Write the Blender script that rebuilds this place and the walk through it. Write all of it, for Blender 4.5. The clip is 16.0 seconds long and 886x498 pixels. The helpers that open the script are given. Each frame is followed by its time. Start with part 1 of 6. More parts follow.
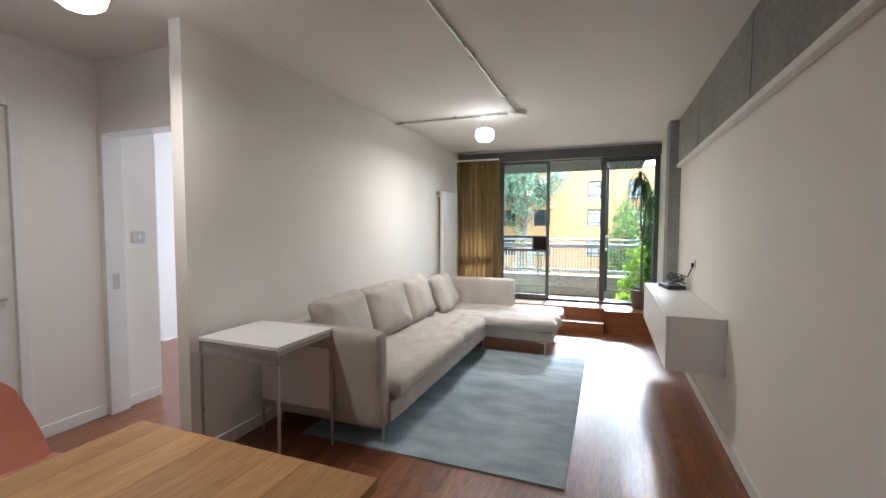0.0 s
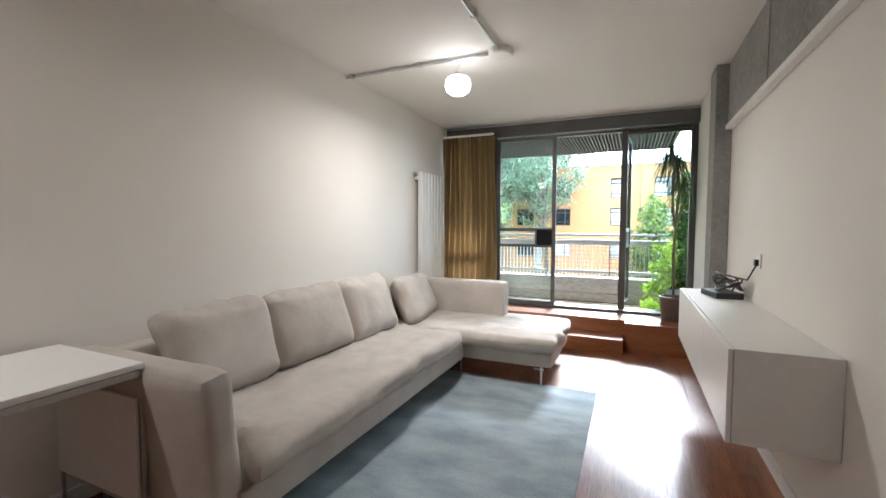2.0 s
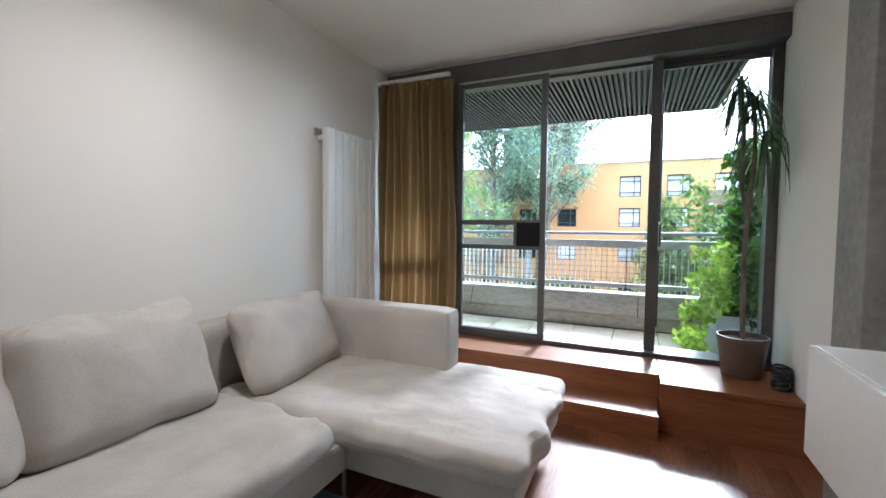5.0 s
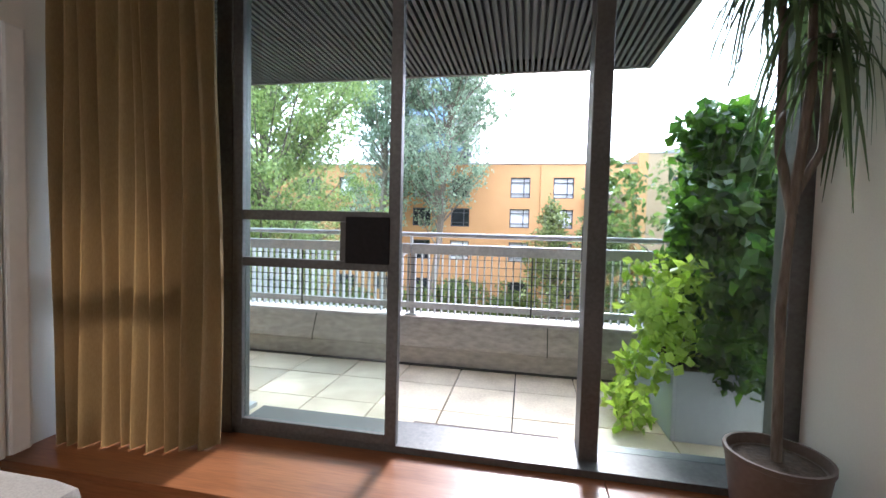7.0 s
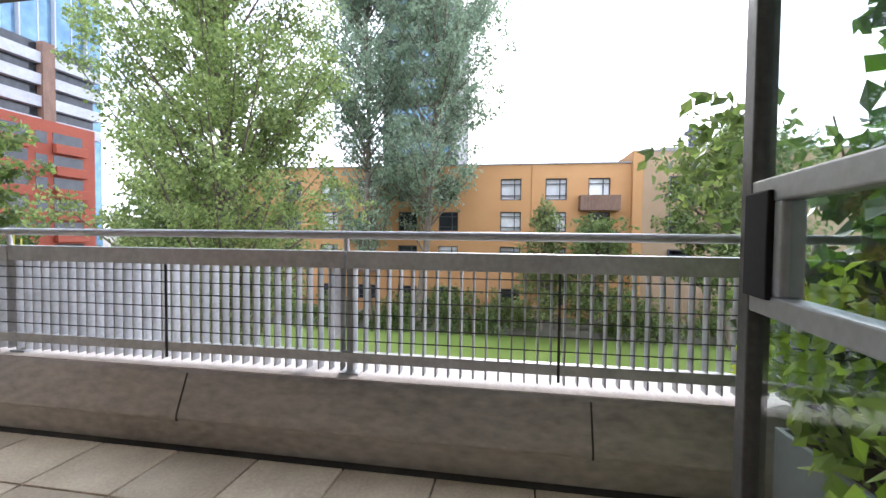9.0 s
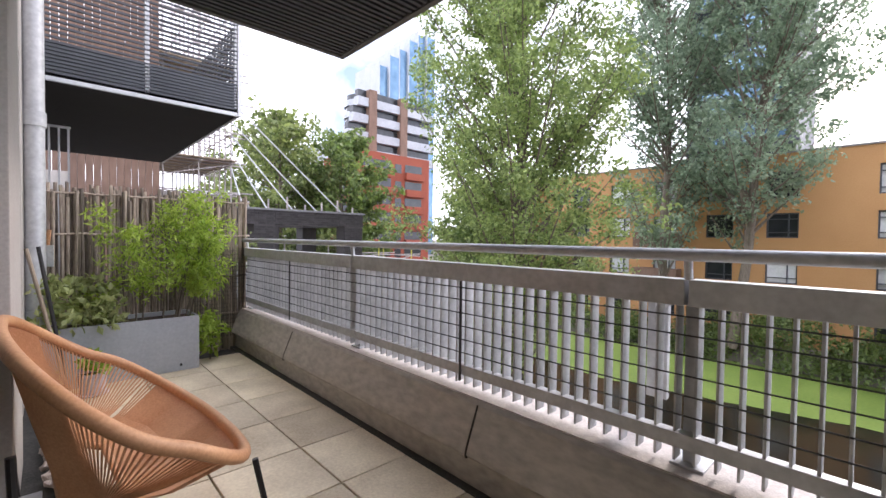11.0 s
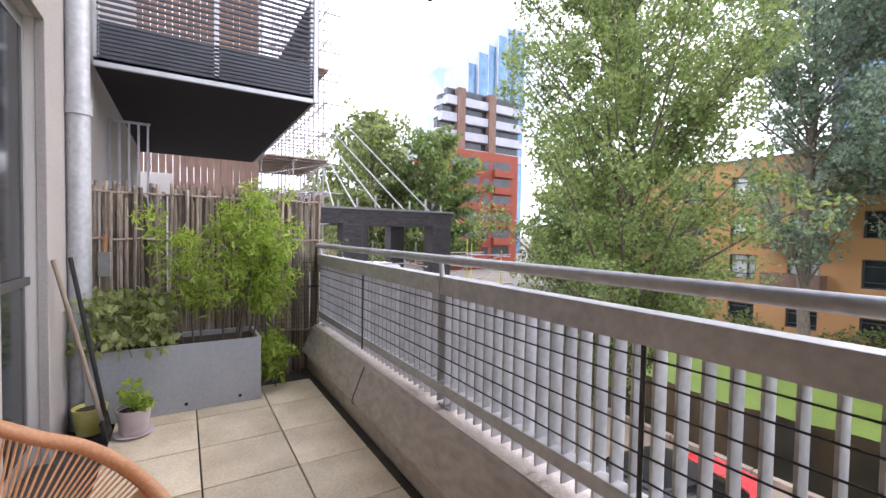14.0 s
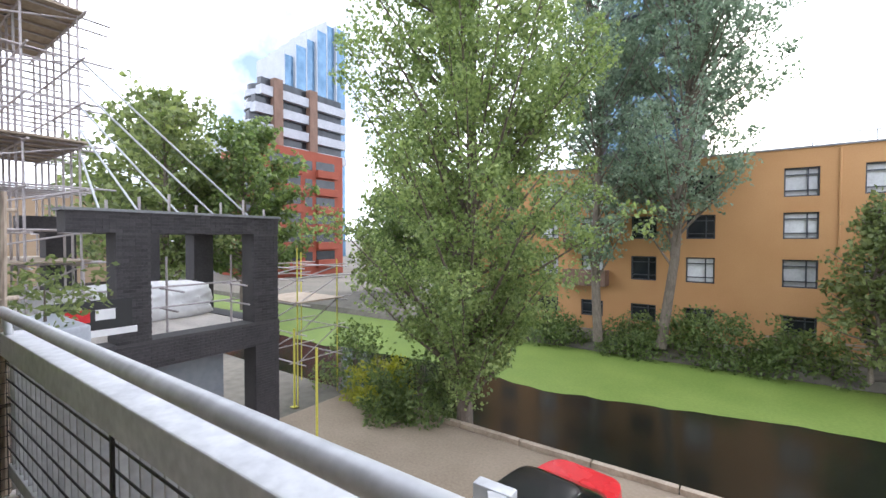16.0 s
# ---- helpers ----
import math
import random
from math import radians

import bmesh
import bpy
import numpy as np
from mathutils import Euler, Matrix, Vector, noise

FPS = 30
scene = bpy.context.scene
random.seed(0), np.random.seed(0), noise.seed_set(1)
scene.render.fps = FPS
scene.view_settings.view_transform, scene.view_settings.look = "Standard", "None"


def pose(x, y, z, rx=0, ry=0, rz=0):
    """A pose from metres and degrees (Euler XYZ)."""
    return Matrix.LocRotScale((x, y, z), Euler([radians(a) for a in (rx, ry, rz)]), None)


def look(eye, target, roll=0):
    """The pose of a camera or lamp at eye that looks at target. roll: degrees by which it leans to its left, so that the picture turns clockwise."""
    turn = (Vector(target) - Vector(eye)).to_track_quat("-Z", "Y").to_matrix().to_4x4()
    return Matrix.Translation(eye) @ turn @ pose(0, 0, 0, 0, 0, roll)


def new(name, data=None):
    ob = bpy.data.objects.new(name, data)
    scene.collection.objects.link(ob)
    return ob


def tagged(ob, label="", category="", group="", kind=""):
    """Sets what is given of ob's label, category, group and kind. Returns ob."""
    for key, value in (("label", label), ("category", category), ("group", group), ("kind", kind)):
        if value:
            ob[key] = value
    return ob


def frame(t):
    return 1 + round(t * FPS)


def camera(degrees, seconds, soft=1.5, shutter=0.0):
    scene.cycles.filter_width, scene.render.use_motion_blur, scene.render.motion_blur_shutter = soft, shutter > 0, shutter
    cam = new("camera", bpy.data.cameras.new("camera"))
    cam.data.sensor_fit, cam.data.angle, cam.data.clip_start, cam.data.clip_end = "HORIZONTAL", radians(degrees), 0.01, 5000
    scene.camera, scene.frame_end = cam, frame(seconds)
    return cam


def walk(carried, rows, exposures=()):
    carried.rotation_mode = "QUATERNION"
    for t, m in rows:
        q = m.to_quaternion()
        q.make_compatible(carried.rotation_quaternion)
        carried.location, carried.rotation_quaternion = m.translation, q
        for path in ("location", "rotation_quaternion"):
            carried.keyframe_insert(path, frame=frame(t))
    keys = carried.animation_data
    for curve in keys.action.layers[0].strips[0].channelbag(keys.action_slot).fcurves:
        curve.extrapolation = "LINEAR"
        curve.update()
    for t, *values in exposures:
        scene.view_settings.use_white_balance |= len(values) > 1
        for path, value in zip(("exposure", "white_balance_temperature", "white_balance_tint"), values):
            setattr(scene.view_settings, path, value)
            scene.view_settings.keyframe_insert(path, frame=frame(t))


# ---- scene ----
cam = camera(92.4, 16.0)
PATH = [
    (0, (0.771, -0.363, 1.478), (0.051, 1.5, 1.37), 0.2),
    (0.5, (0.835, -0.011, 1.456), (0.106, 1.848, 1.347), 0.3),
    (1, (0.826, 0.339, 1.348), (0.079, 2.191, 1.247), 0.4),
    (1.5, (0.803, 0.649, 1.336), (0.03, 2.491, 1.234), 0.3),
    (2, (0.806, 0.963, 1.332), (-0.005, 2.789, 1.23), 0.3),
    (2.5, (0.752, 1.232, 1.316), (-0.09, 3.043, 1.214), 0.2),
    (3, (0.678, 1.52, 1.293), (-0.187, 3.321, 1.2), 0.3),
    (3.2, (0.646, 1.663, 1.309), (-0.224, 3.459, 1.211), 0.3),
    (5.3, (0.597, 3.248, 1.243), (-0.219, 5.072, 1.152), 0.8),
    (5.5, (0.574, 3.427, 1.251), (-0.188, 5.274, 1.16), 0.8),
    (6, (0.526, 3.854, 1.264), (-0.094, 5.753, 1.172), 0.9),
    (6.5, (0.458, 4.309, 1.264), (-0.018, 6.249, 1.169), 0.9),
    (7, (0.427, 4.785, 1.264), (0.048, 6.746, 1.173), 1.5),
    (7.5, (0.376, 5.305, 1.261), (0.069, 7.279, 1.176), 1.2),
    (8, (0.323, 5.705, 1.246), (0.064, 7.686, 1.162), 1.2),
    (8.5, (0.305, 6.036, 1.228), (0.049, 8.018, 1.149), 1.0),
    (9, (0.288, 6.315, 1.221), (-0.046, 8.286, 1.157), 0.6),
    (9.5, (0.176, 6.505, 1.263), (-0.377, 8.426, 1.199), 0.7),
    (10, (0.033, 6.615, 1.27), (-0.893, 8.387, 1.213), 0.5),
    (10.2, (-0.048, 6.682, 1.242), (-1.121, 8.369, 1.189), 0.5),
    (12.3, (-0.094, 6.883, 1.295), (-1.756, 7.994, 1.237), 1.0),
    (12.5, (-0.139, 6.936, 1.283), (-1.807, 8.038, 1.225), 1.0),
    (13, (-0.321, 7.077, 1.274), (-2.006, 8.153, 1.215), 1.1),
    (13.5, (-0.571, 7.183, 1.296), (-2.268, 8.238, 1.235), 1.0),
    (14, (-0.875, 7.267, 1.328), (-2.58, 8.309, 1.262), 1.0),
    (14.5, (-1.242, 7.373, 1.385), (-2.936, 8.434, 1.316), 0.9),
    (15, (-1.625, 7.514, 1.439), (-3.25, 8.678, 1.37), 0.8),
    (15.5, (-1.925, 7.75, 1.48), (-3.389, 9.11, 1.418), 0.6),
    (16, (-2.375, 7.931, 1.489), (-3.526, 9.566, 1.442), 0.1),
]
EXPOSURES = [(0.0, 3.25, 5200, 10), (1.0, 3.3, 5200, 10), (3.0, 3.0, 5300, 10), (5.5, 2.6, 5000, 11), (7.0, 2.3, 5450, 17), (8.0, 1.9, 5650, 17), (9.0, 1.2, 5800, 16), (10.0, 0.9, 6000, 17), (12.5, 1.08, 6200, 24), (14.5, 1.0, 6000, 20), (16.0, 0.85, 5950, 15)]
LAMP_W = 3.4
walk(cam, [(t, look(eye, target, roll)) for t, eye, target, roll in PATH], EXPOSURES)

# ---- light ----
SUN_EL, SUN_AZ = 31.0, 4.0          # degrees above the horizon; clockwise from +y
world = bpy.data.worlds.new("world")
scene.world = world
world.use_nodes = True
wn, wl = world.node_tree.nodes, world.node_tree.links
wn.clear()
w_out, w_bg, w_sky = wn.new("ShaderNodeOutputWorld"), wn.new("ShaderNodeBackground"), wn.new("ShaderNodeTexSky")
w_sky.sky_type, w_sky.sun_disc = "NISHITA", False
w_sky.sun_elevation, w_sky.sun_rotation = radians(SUN_EL), radians(SUN_AZ)
w_sky.air_density, w_sky.dust_density = 1.0, 2.5
w_co, w_no, w_ra, w_mix = wn.new("ShaderNodeTexCoord"), wn.new("ShaderNodeTexNoise"), wn.new("ShaderNodeValToRGB"), wn.new("ShaderNodeMixRGB")
w_no.inputs["Scale"].default_value, w_no.inputs["Detail"].default_value = 2.6, 7.0
w_ra.color_ramp.elements[0].position, w_ra.color_ramp.elements[1].position = 0.34, 0.50
w_mix.inputs[2].default_value = (11.5, 11.8, 12.2, 1)
wl.new(w_co.outputs["Generated"], w_no.inputs["Vector"])
wl.new(w_no.outputs["Fac"], w_ra.inputs["Fac"])
wl.new(w_ra.outputs["Color"], w_mix.inputs["Fac"])
wl.new(w_sky.outputs["Color"], w_mix.inputs[1])
wl.new(w_mix.outputs["Color"], w_bg.inputs["Color"])
wl.new(w_bg.outputs["Background"], w_out.inputs["Surface"])
w_bg.inputs["Strength"].default_value = 0.15
sun = new("sun", bpy.data.lights.new("sun", "SUN"))
sun.data.energy, sun.data.angle, sun.data.color = 1.45, radians(9.0), (1, 0.92, 0.80)
sun_way = Vector((math.sin(radians(SUN_AZ)) * math.cos(radians(SUN_EL)), math.cos(radians(SUN_AZ)) * math.cos(radians(SUN_EL)), math.sin(radians(SUN_EL))))
sun.matrix_world = look(sun_way * 60, (0, 0, 0))


def lamp(name, place, watts, size, colour):
    """A round downward lamp face."""
    ob = new(name, bpy.data.lights.new(name, "AREA"))
    ob.data.shape, ob.data.energy, ob.data.size, ob.data.color = "DISK", watts, size, colour
    ob.location = place
    return ob


# ---- materials ----
def shader(name):
    m = bpy.data.materials.new(name)
    m.use_nodes = True
    return m, m.node_tree.nodes, m.node_tree.links, m.node_tree.nodes["Principled BSDF"]


def surface(name, a, b, rough=0.6, metal=0.0, grain=40.0, blot=2.0, bump=0.15, stretch=(1, 1, 1), pieces=0.0, depth=0.004, gloss_var=0.1, blot_amount=0.5):
    """Colours a to b by fine grain and wide blotches; pieces: brightness spread from object to object."""
    m, n, l, p = shader(name)
    co, mp = n.new("ShaderNodeTexCoord"), n.new("ShaderNodeMapping")
    mp.inputs["Scale"].default_value = stretch
    l.new(co.outputs["Object"], mp.inputs["Vector"])
    info = n.new("ShaderNodeObjectInfo")
    shift = n.new("ShaderNodeVectorMath")
    shift.operation = "MULTIPLY_ADD"
    l.new(info.outputs["Random"], shift.inputs[0])
    shift.inputs[1].default_value = (17, 23, 31)
    l.new(mp.outputs["Vector"], shift.inputs[2])
    fine, wide = n.new("ShaderNodeTexNoise"), n.new("ShaderNodeTexNoise")
    for node, scale, detail in ((fine, grain, 6), (wide, blot, 4)):
        node.inputs["Scale"].default_value, node.inputs["Detail"].default_value = scale, detail
        l.new(shift.outputs["Vector"] if pieces else mp.outputs["Vector"], node.inputs["Vector"])
    mixf = n.new("ShaderNodeMix")
    mixf.inputs["Factor"].default_value = blot_amount
    l.new(fine.outputs["Fac"], mixf.inputs["A"])
    l.new(wide.outputs["Fac"], mixf.inputs["B"])
    ramp = n.new("ShaderNodeValToRGB")
    ramp.color_ramp.elements[0].position, ramp.color_ramp.elements[1].position = 0.34, 0.66
    ramp.color_ramp.elements[0].color, ramp.color_ramp.elements[1].color = (*a, 1), (*b, 1)
    l.new(mixf.outputs["Result"], ramp.inputs["Fac"])
    out = ramp.outputs["Color"]
    if pieces:
        hsv, spread = n.new("ShaderNodeHueSaturation"), n.new("ShaderNodeMapRange")
        spread.inputs["To Min"].default_value, spread.inputs["To Max"].default_value = 1 - pieces, 1 + pieces
        l.new(info.outputs["Random"], spread.inputs["Value"])
        l.new(spread.outputs["Result"], hsv.inputs["Value"])
        l.new(out, hsv.inputs["Color"])
        out = hsv.outputs["Color"]
    l.new(out, p.inputs["Base Color"])
    rr = n.new("ShaderNodeMapRange")
    rr.inputs["To Min"].default_value, rr.inputs["To Max"].default_value = max(rough - gloss_var, 0.02), min(rough + gloss_var, 1)
    l.new(wide.outputs["Fac"], rr.inputs["Value"])
    l.new(rr.outputs["Result"], p.inputs["Roughness"])
    p.inputs["Metallic"].default_value = metal
    if bump:
        bu = n.new("ShaderNodeBump")
        bu.inputs["Strength"].default_value, bu.inputs["Distance"].default_value = bump, depth
        l.new(mixf.outputs["Result"], bu.inputs["Height"])
        l.new(bu.outputs["Normal"], p.inputs["Normal"])
    return m


def leafage(name, a, b, shine=0.5):
    """Leaves: each island its own green, thin enough to let light through."""
    m, n, l, p = shader(name)
    geo, ramp = n.new("ShaderNodeNewGeometry"), n.new("ShaderNodeValToRGB")
    ramp.color_ramp.elements[0].color, ramp.color_ramp.elements[1].color = (*a, 1), (*b, 1)
    l.new(geo.outputs["Random Per Island"], ramp.inputs["Fac"])
    l.new(ramp.outputs["Color"], p.inputs["Base Color"])
    p.inputs["Roughness"].default_value = shine
    tr, mx = n.new("ShaderNodeBsdfTranslucent"), n.new("ShaderNodeMixShader")
    bright = n.new("ShaderNodeHueSaturation")
    bright.inputs["Value"].default_value, bright.inputs["Saturation"].default_value = 1.6, 1.15
    l.new(ramp.outputs["Color"], bright.inputs["Color"])
    l.new(bright.outputs["Color"], tr.inputs["Color"])
    mx.inputs["Fac"].default_value = 0.45
    l.new(p.outputs["BSDF"], mx.inputs[1])
    l.new(tr.outputs["BSDF"], mx.inputs[2])
    l.new(mx.outputs["Shader"], n["Material Output"].inputs["Surface"])
    return m


def glazing(name, tint=(0.93, 0.97, 0.95), rough=0.0):
    """Thin pane: clear, with a mirror-like gloss that grows at a slant."""
    m, n, l, p = shader(name)
    tr, gl, lw, mx = n.new("ShaderNodeBsdfTransparent"), n.new("ShaderNodeBsdfGlossy"), n.new("ShaderNodeLayerWeight"), n.new("ShaderNodeMixShader")
    tr.inputs["Color"].default_value = (*tint, 1)
    gl.inputs["Roughness"].default_value = rough
    steep, fac = n.new("ShaderNodeMath"), n.new("ShaderNodeMapRange")
    steep.operation = "POWER"
    steep.inputs[1].default_value = 4.0
    l.new(lw.outputs["Facing"], steep.inputs[0])
    l.new(steep.outputs["Value"], fac.inputs["Value"])
    fac.inputs["To Min"].default_value, fac.inputs["To Max"].default_value = 0.035, 0.75
    l.new(fac.outputs["Result"], mx.inputs["Fac"])
    l.new(tr.outputs["BSDF"], mx.inputs[1])
    l.new(gl.outputs["BSDF"], mx.inputs[2])
    l.new(mx.outputs["Shader"], n["Material Output"].inputs["Surface"])
    return m


def glowing(name, colour, strength):
    m, n, l, p = shader(name)
    p.inputs["Base Color"].default_value = (0.9, 0.88, 0.84, 1)
    p.inputs["Emission Color"].default_value, p.inputs["Emission Strength"].default_value = (*colour, 1), strength
    return m


M_WALL = surface("wall_paint", (0.76, 0.725, 0.665), (0.82, 0.785, 0.725), 0.7, grain=160, blot=1.2, bump=0.05, depth=0.001)
M_CEIL = surface("ceiling_paint", (0.80, 0.775, 0.73), (0.85, 0.825, 0.78), 0.8, grain=120, blot=1.0, bump=0.04, depth=0.001)
M_GLOSS = surface("gloss_white_paint", (0.74, 0.73, 0.70), (0.80, 0.79, 0.76), 0.35, grain=30, blot=3, bump=0.03, depth=0.001)
M_CONC = surface("raw_concrete", (0.20, 0.20, 0.19), (0.34, 0.33, 0.31), 0.75, grain=26, blot=2.2, bump=0.3)
M_CONC_OUT = surface("weathered_concrete", (0.29, 0.262, 0.23), (0.56, 0.515, 0.455), 0.8, grain=22, blot=1.1, bump=0.2, stretch=(0.6, 1.4, 1.4))
M_SLAB = surface("paving_slab", (0.50, 0.405, 0.275), (0.80, 0.695, 0.51), 0.75, grain=70, blot=3.0, bump=0.3, pieces=0.16, blot_amount=0.65)
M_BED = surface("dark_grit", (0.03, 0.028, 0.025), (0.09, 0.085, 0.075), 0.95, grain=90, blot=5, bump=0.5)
M_FLOORWOOD = surface("floor_wood", (0.115, 0.040, 0.016), (0.27, 0.108, 0.046), 0.34, grain=14, blot=2.5, bump=0.06, stretch=(9, 0.7, 1), pieces=0.22, depth=0.001, blot_amount=0.35)
for wood in (M_FLOORWOOD,):
    wood.node_tree.nodes["Principled BSDF"].inputs["Coat Weight"].default_value = 0.12
    wood.node_tree.nodes["Principled BSDF"].inputs["Coat Roughness"].default_value = 0.22
M_STEPWOOD = surface("step_wood", (0.19, 0.068, 0.024), (0.33, 0.128, 0.048), 0.32, grain=13, blot=2, bump=0.05, stretch=(0.7, 9, 9), pieces=0.1, depth=0.001)
M_TABLEWOOD = surface("oak_table", (0.34, 0.165, 0.045), (0.56, 0.32, 0.11), 0.35, grain=16, blot=2, bump=0.06, stretch=(9, 0.8, 1), pieces=0.25, depth=0.001)
M_SOFA = surface("sofa_fabric", (0.41, 0.375, 0.33), (0.57, 0.525, 0.47), 0.95, grain=240, blot=5, bump=0.3, depth=0.002)
wn_, wk = M_SOFA.node_tree.nodes, M_SOFA.node_tree.links
w_tex, w_bump, w_co2, w_p = wn_.new("ShaderNodeTexNoise"), wn_.new("ShaderNodeBump"), wn_.new("ShaderNodeTexCoord"), wn_["Principled BSDF"]
w_tex.inputs["Scale"].default_value, w_tex.inputs["Detail"].default_value, w_tex.inputs["Distortion"].default_value = 5.5, 2.0, 0.5
w_bump.inputs["Strength"].default_value, w_bump.inputs["Distance"].default_value = 0.35, 0.025
wk.new(w_co2.outputs["Object"], w_tex.inputs["Vector"])
wk.new(w_tex.outputs["Fac"], w_bump.inputs["Height"])
wk.new(w_p.inputs["Normal"].links[0].from_socket, w_bump.inputs["Normal"])
wk.new(w_bump.outputs["Normal"], w_p.inputs["Normal"])
M_RUG = surface("rug_wool", (0.19, 0.245, 0.28), (0.41, 0.465, 0.49), 0.97, grain=110, blot=3.2, bump=0.6, stretch=(1.0, 1.8, 1), blot_amount=0.6)
M_FRAME = surface("window_metal", (0.085, 0.085, 0.082), (0.15, 0.148, 0.142), 0.45, 0.4, grain=60, blot=3, bump=0.06, depth=0.001)
M_FRAME_LIGHT = surface("aluminium", (0.42, 0.43, 0.44), (0.56, 0.57, 0.58), 0.4, 0.6, grain=50, blot=3, bump=0.05, depth=0.001)
M_BLACK = surface("black_plastic", (0.008, 0.008, 0.009), (0.018, 0.018, 0.019), 0.4, grain=80, blot=4, bump=0.05, depth=0.001)
M_MATTBLACK = surface("matt_black", (0.006, 0.006, 0.007), (0.014, 0.014, 0.015), 0.92, grain=60, blot=3, bump=0.05, depth=0.001)
M_GALV = surface("galvanised_steel", (0.40, 0.41, 0.425), (0.60, 0.61, 0.62), 0.5, 0.25, grain=35, blot=6, bump=0.12, depth=0.002, pieces=0.10)
M_STEEL = surface("brushed_steel", (0.45, 0.45, 0.45), (0.62, 0.62, 0.61), 0.3, 0.9, grain=60, blot=4, bump=0.04, depth=0.001)
M_DARKROD = surface("dark_steel", (0.03, 0.03, 0.032), (0.07, 0.07, 0.072), 0.5, 0.5, grain=60, blot=4, bump=0.05)
M_SOFFIT = surface("dark_slats", (0.045, 0.05, 0.058), (0.085, 0.09, 0.10), 0.55, 0.2, grain=40, blot=3, bump=0.1)
M_RENDER = surface("wall_render", (0.38, 0.35, 0.32), (0.49, 0.455, 0.42), 0.85, grain=90, blot=1.5, bump=0.3)
M_ZINC = surface("grey_planter", (0.36, 0.385, 0.42), (0.46, 0.485, 0.52), 0.5, 0.1, grain=45, blot=2.5, bump=0.08)
M_SOIL = surface("soil", (0.03, 0.02, 0.013), (0.09, 0.062, 0.04), 0.95, grain=60, blot=8, bump=1.0, depth=0.01)
M_CORD = surface("tan_cord", (0.42, 0.20, 0.09), (0.60, 0.33, 0.17), 0.55, grain=120, blot=6, bump=0.2, depth=0.002)
M_BAMBOO = surface("dry_bamboo", (0.13, 0.098, 0.075), (0.44, 0.365, 0.29), 0.75, grain=18, blot=3, bump=0.3, stretch=(6, 6, 0.8), pieces=0.55)
M_POT = surface("brown_pot", (0.10, 0.075, 0.06), (0.15, 0.115, 0.095), 0.5, grain=60, blot=4, bump=0.1)
M_BARK = surface("bark", (0.09, 0.07, 0.052), (0.24, 0.20, 0.16), 0.9, grain=14, blot=3, bump=0.8, stretch=(5, 5, 1), depth=0.03)
M_GROUND = surface("far_ground", (0.10, 0.095, 0.075), (0.20, 0.18, 0.145), 0.95, grain=3, blot=0.25, bump=0.3)
M_COURT = surface("sandy_court", (0.23, 0.18, 0.125), (0.33, 0.265, 0.195), 0.9, grain=14, blot=0.8, bump=0.3, depth=0.01)
M_ALGAE = surface("duckweed", (0.115, 0.18, 0.025), (0.19, 0.26, 0.05), 0.7, grain=9, blot=0.5, bump=0.3, depth=0.02)
M_WATER = surface("dark_water", (0.006, 0.007, 0.006), (0.014, 0.015, 0.011), 0.16, grain=5, blot=0.7, bump=0.05, gloss_var=0.03)
M_OCHRE = surface("ochre_render", (0.42, 0.22, 0.085), (0.50, 0.285, 0.125), 0.85, grain=20, blot=0.5, bump=0.1)
M_BROWNBRICK = surface("brown_render", (0.30, 0.205, 0.12), (0.40, 0.29, 0.19), 0.85, grain=18, blot=0.6, bump=0.2)
M_COPING = surface("lead_coping", (0.17, 0.175, 0.18), (0.26, 0.265, 0.27), 0.6, grain=10, blot=1, bump=0.1)
M_REDBRICK = surface("red_cladding", (0.22, 0.046, 0.024), (0.32, 0.078, 0.040), 0.8, grain=6, blot=0.4, bump=0.1)
M_GREYCLAD = surface("grey_cladding", (0.30, 0.32, 0.35), (0.43, 0.45, 0.48), 0.5, grain=3, blot=0.3, bump=0.0)
M_TOWERGLASS = surface("tower_glass", (0.08, 0.165, 0.26), (0.20, 0.33, 0.47), 0.15, 0.4, grain=0.5, blot=0.12, bump=0.0)
M_DARKCLAD = surface("dark_cladding", (0.035, 0.04, 0.05), (0.075, 0.085, 0.10), 0.5, grain=3, blot=0.4, bump=0.0)
M_DARKGLASS = surface("dark_window_glass", (0.02, 0.024, 0.028), (0.05, 0.056, 0.062), 0.08, grain=1, blot=0.6, bump=0.0)
M_BLIND = surface("window_net", (0.48, 0.50, 0.50), (0.66, 0.68, 0.68), 0.35, grain=9, blot=1.4, bump=0.0, pieces=0.3)
M_BLACKBRICK = surface("black_brick", (0.022, 0.020, 0.022), (0.062, 0.056, 0.058), 0.7, grain=25, blot=2, bump=0.3, pieces=0.25)
M_MORTAR = surface("dark_mortar", (0.05, 0.048, 0.048), (0.09, 0.086, 0.084), 0.9, grain=40, blot=2, bump=0.3)
M_TUBE = surface("scaffold_tube", (0.34, 0.31, 0.31), (0.52, 0.47, 0.46), 0.5, 0.4, grain=12, blot=1.5, bump=0.1)
M_TUBE_YELLOW = surface("yellow_tube", (0.55, 0.50, 0.06), (0.70, 0.64, 0.12), 0.6, grain=12, blot=1.5, bump=0.05)
M_BOARD = surface("scaffold_board", (0.28, 0.22, 0.16), (0.46, 0.38, 0.29), 0.85, grain=10, blot=2, bump=0.2)
M_RED = surface("red_paint", (0.50, 0.012, 0.016), (0.62, 0.022, 0.028), 0.25, grain=10, blot=1, bump=0.0)
M_ORANGE = surface("orange_plastic", (0.62, 0.08, 0.025), (0.75, 0.12, 0.04), 0.4, grain=10, blot=1, bump=0.0)
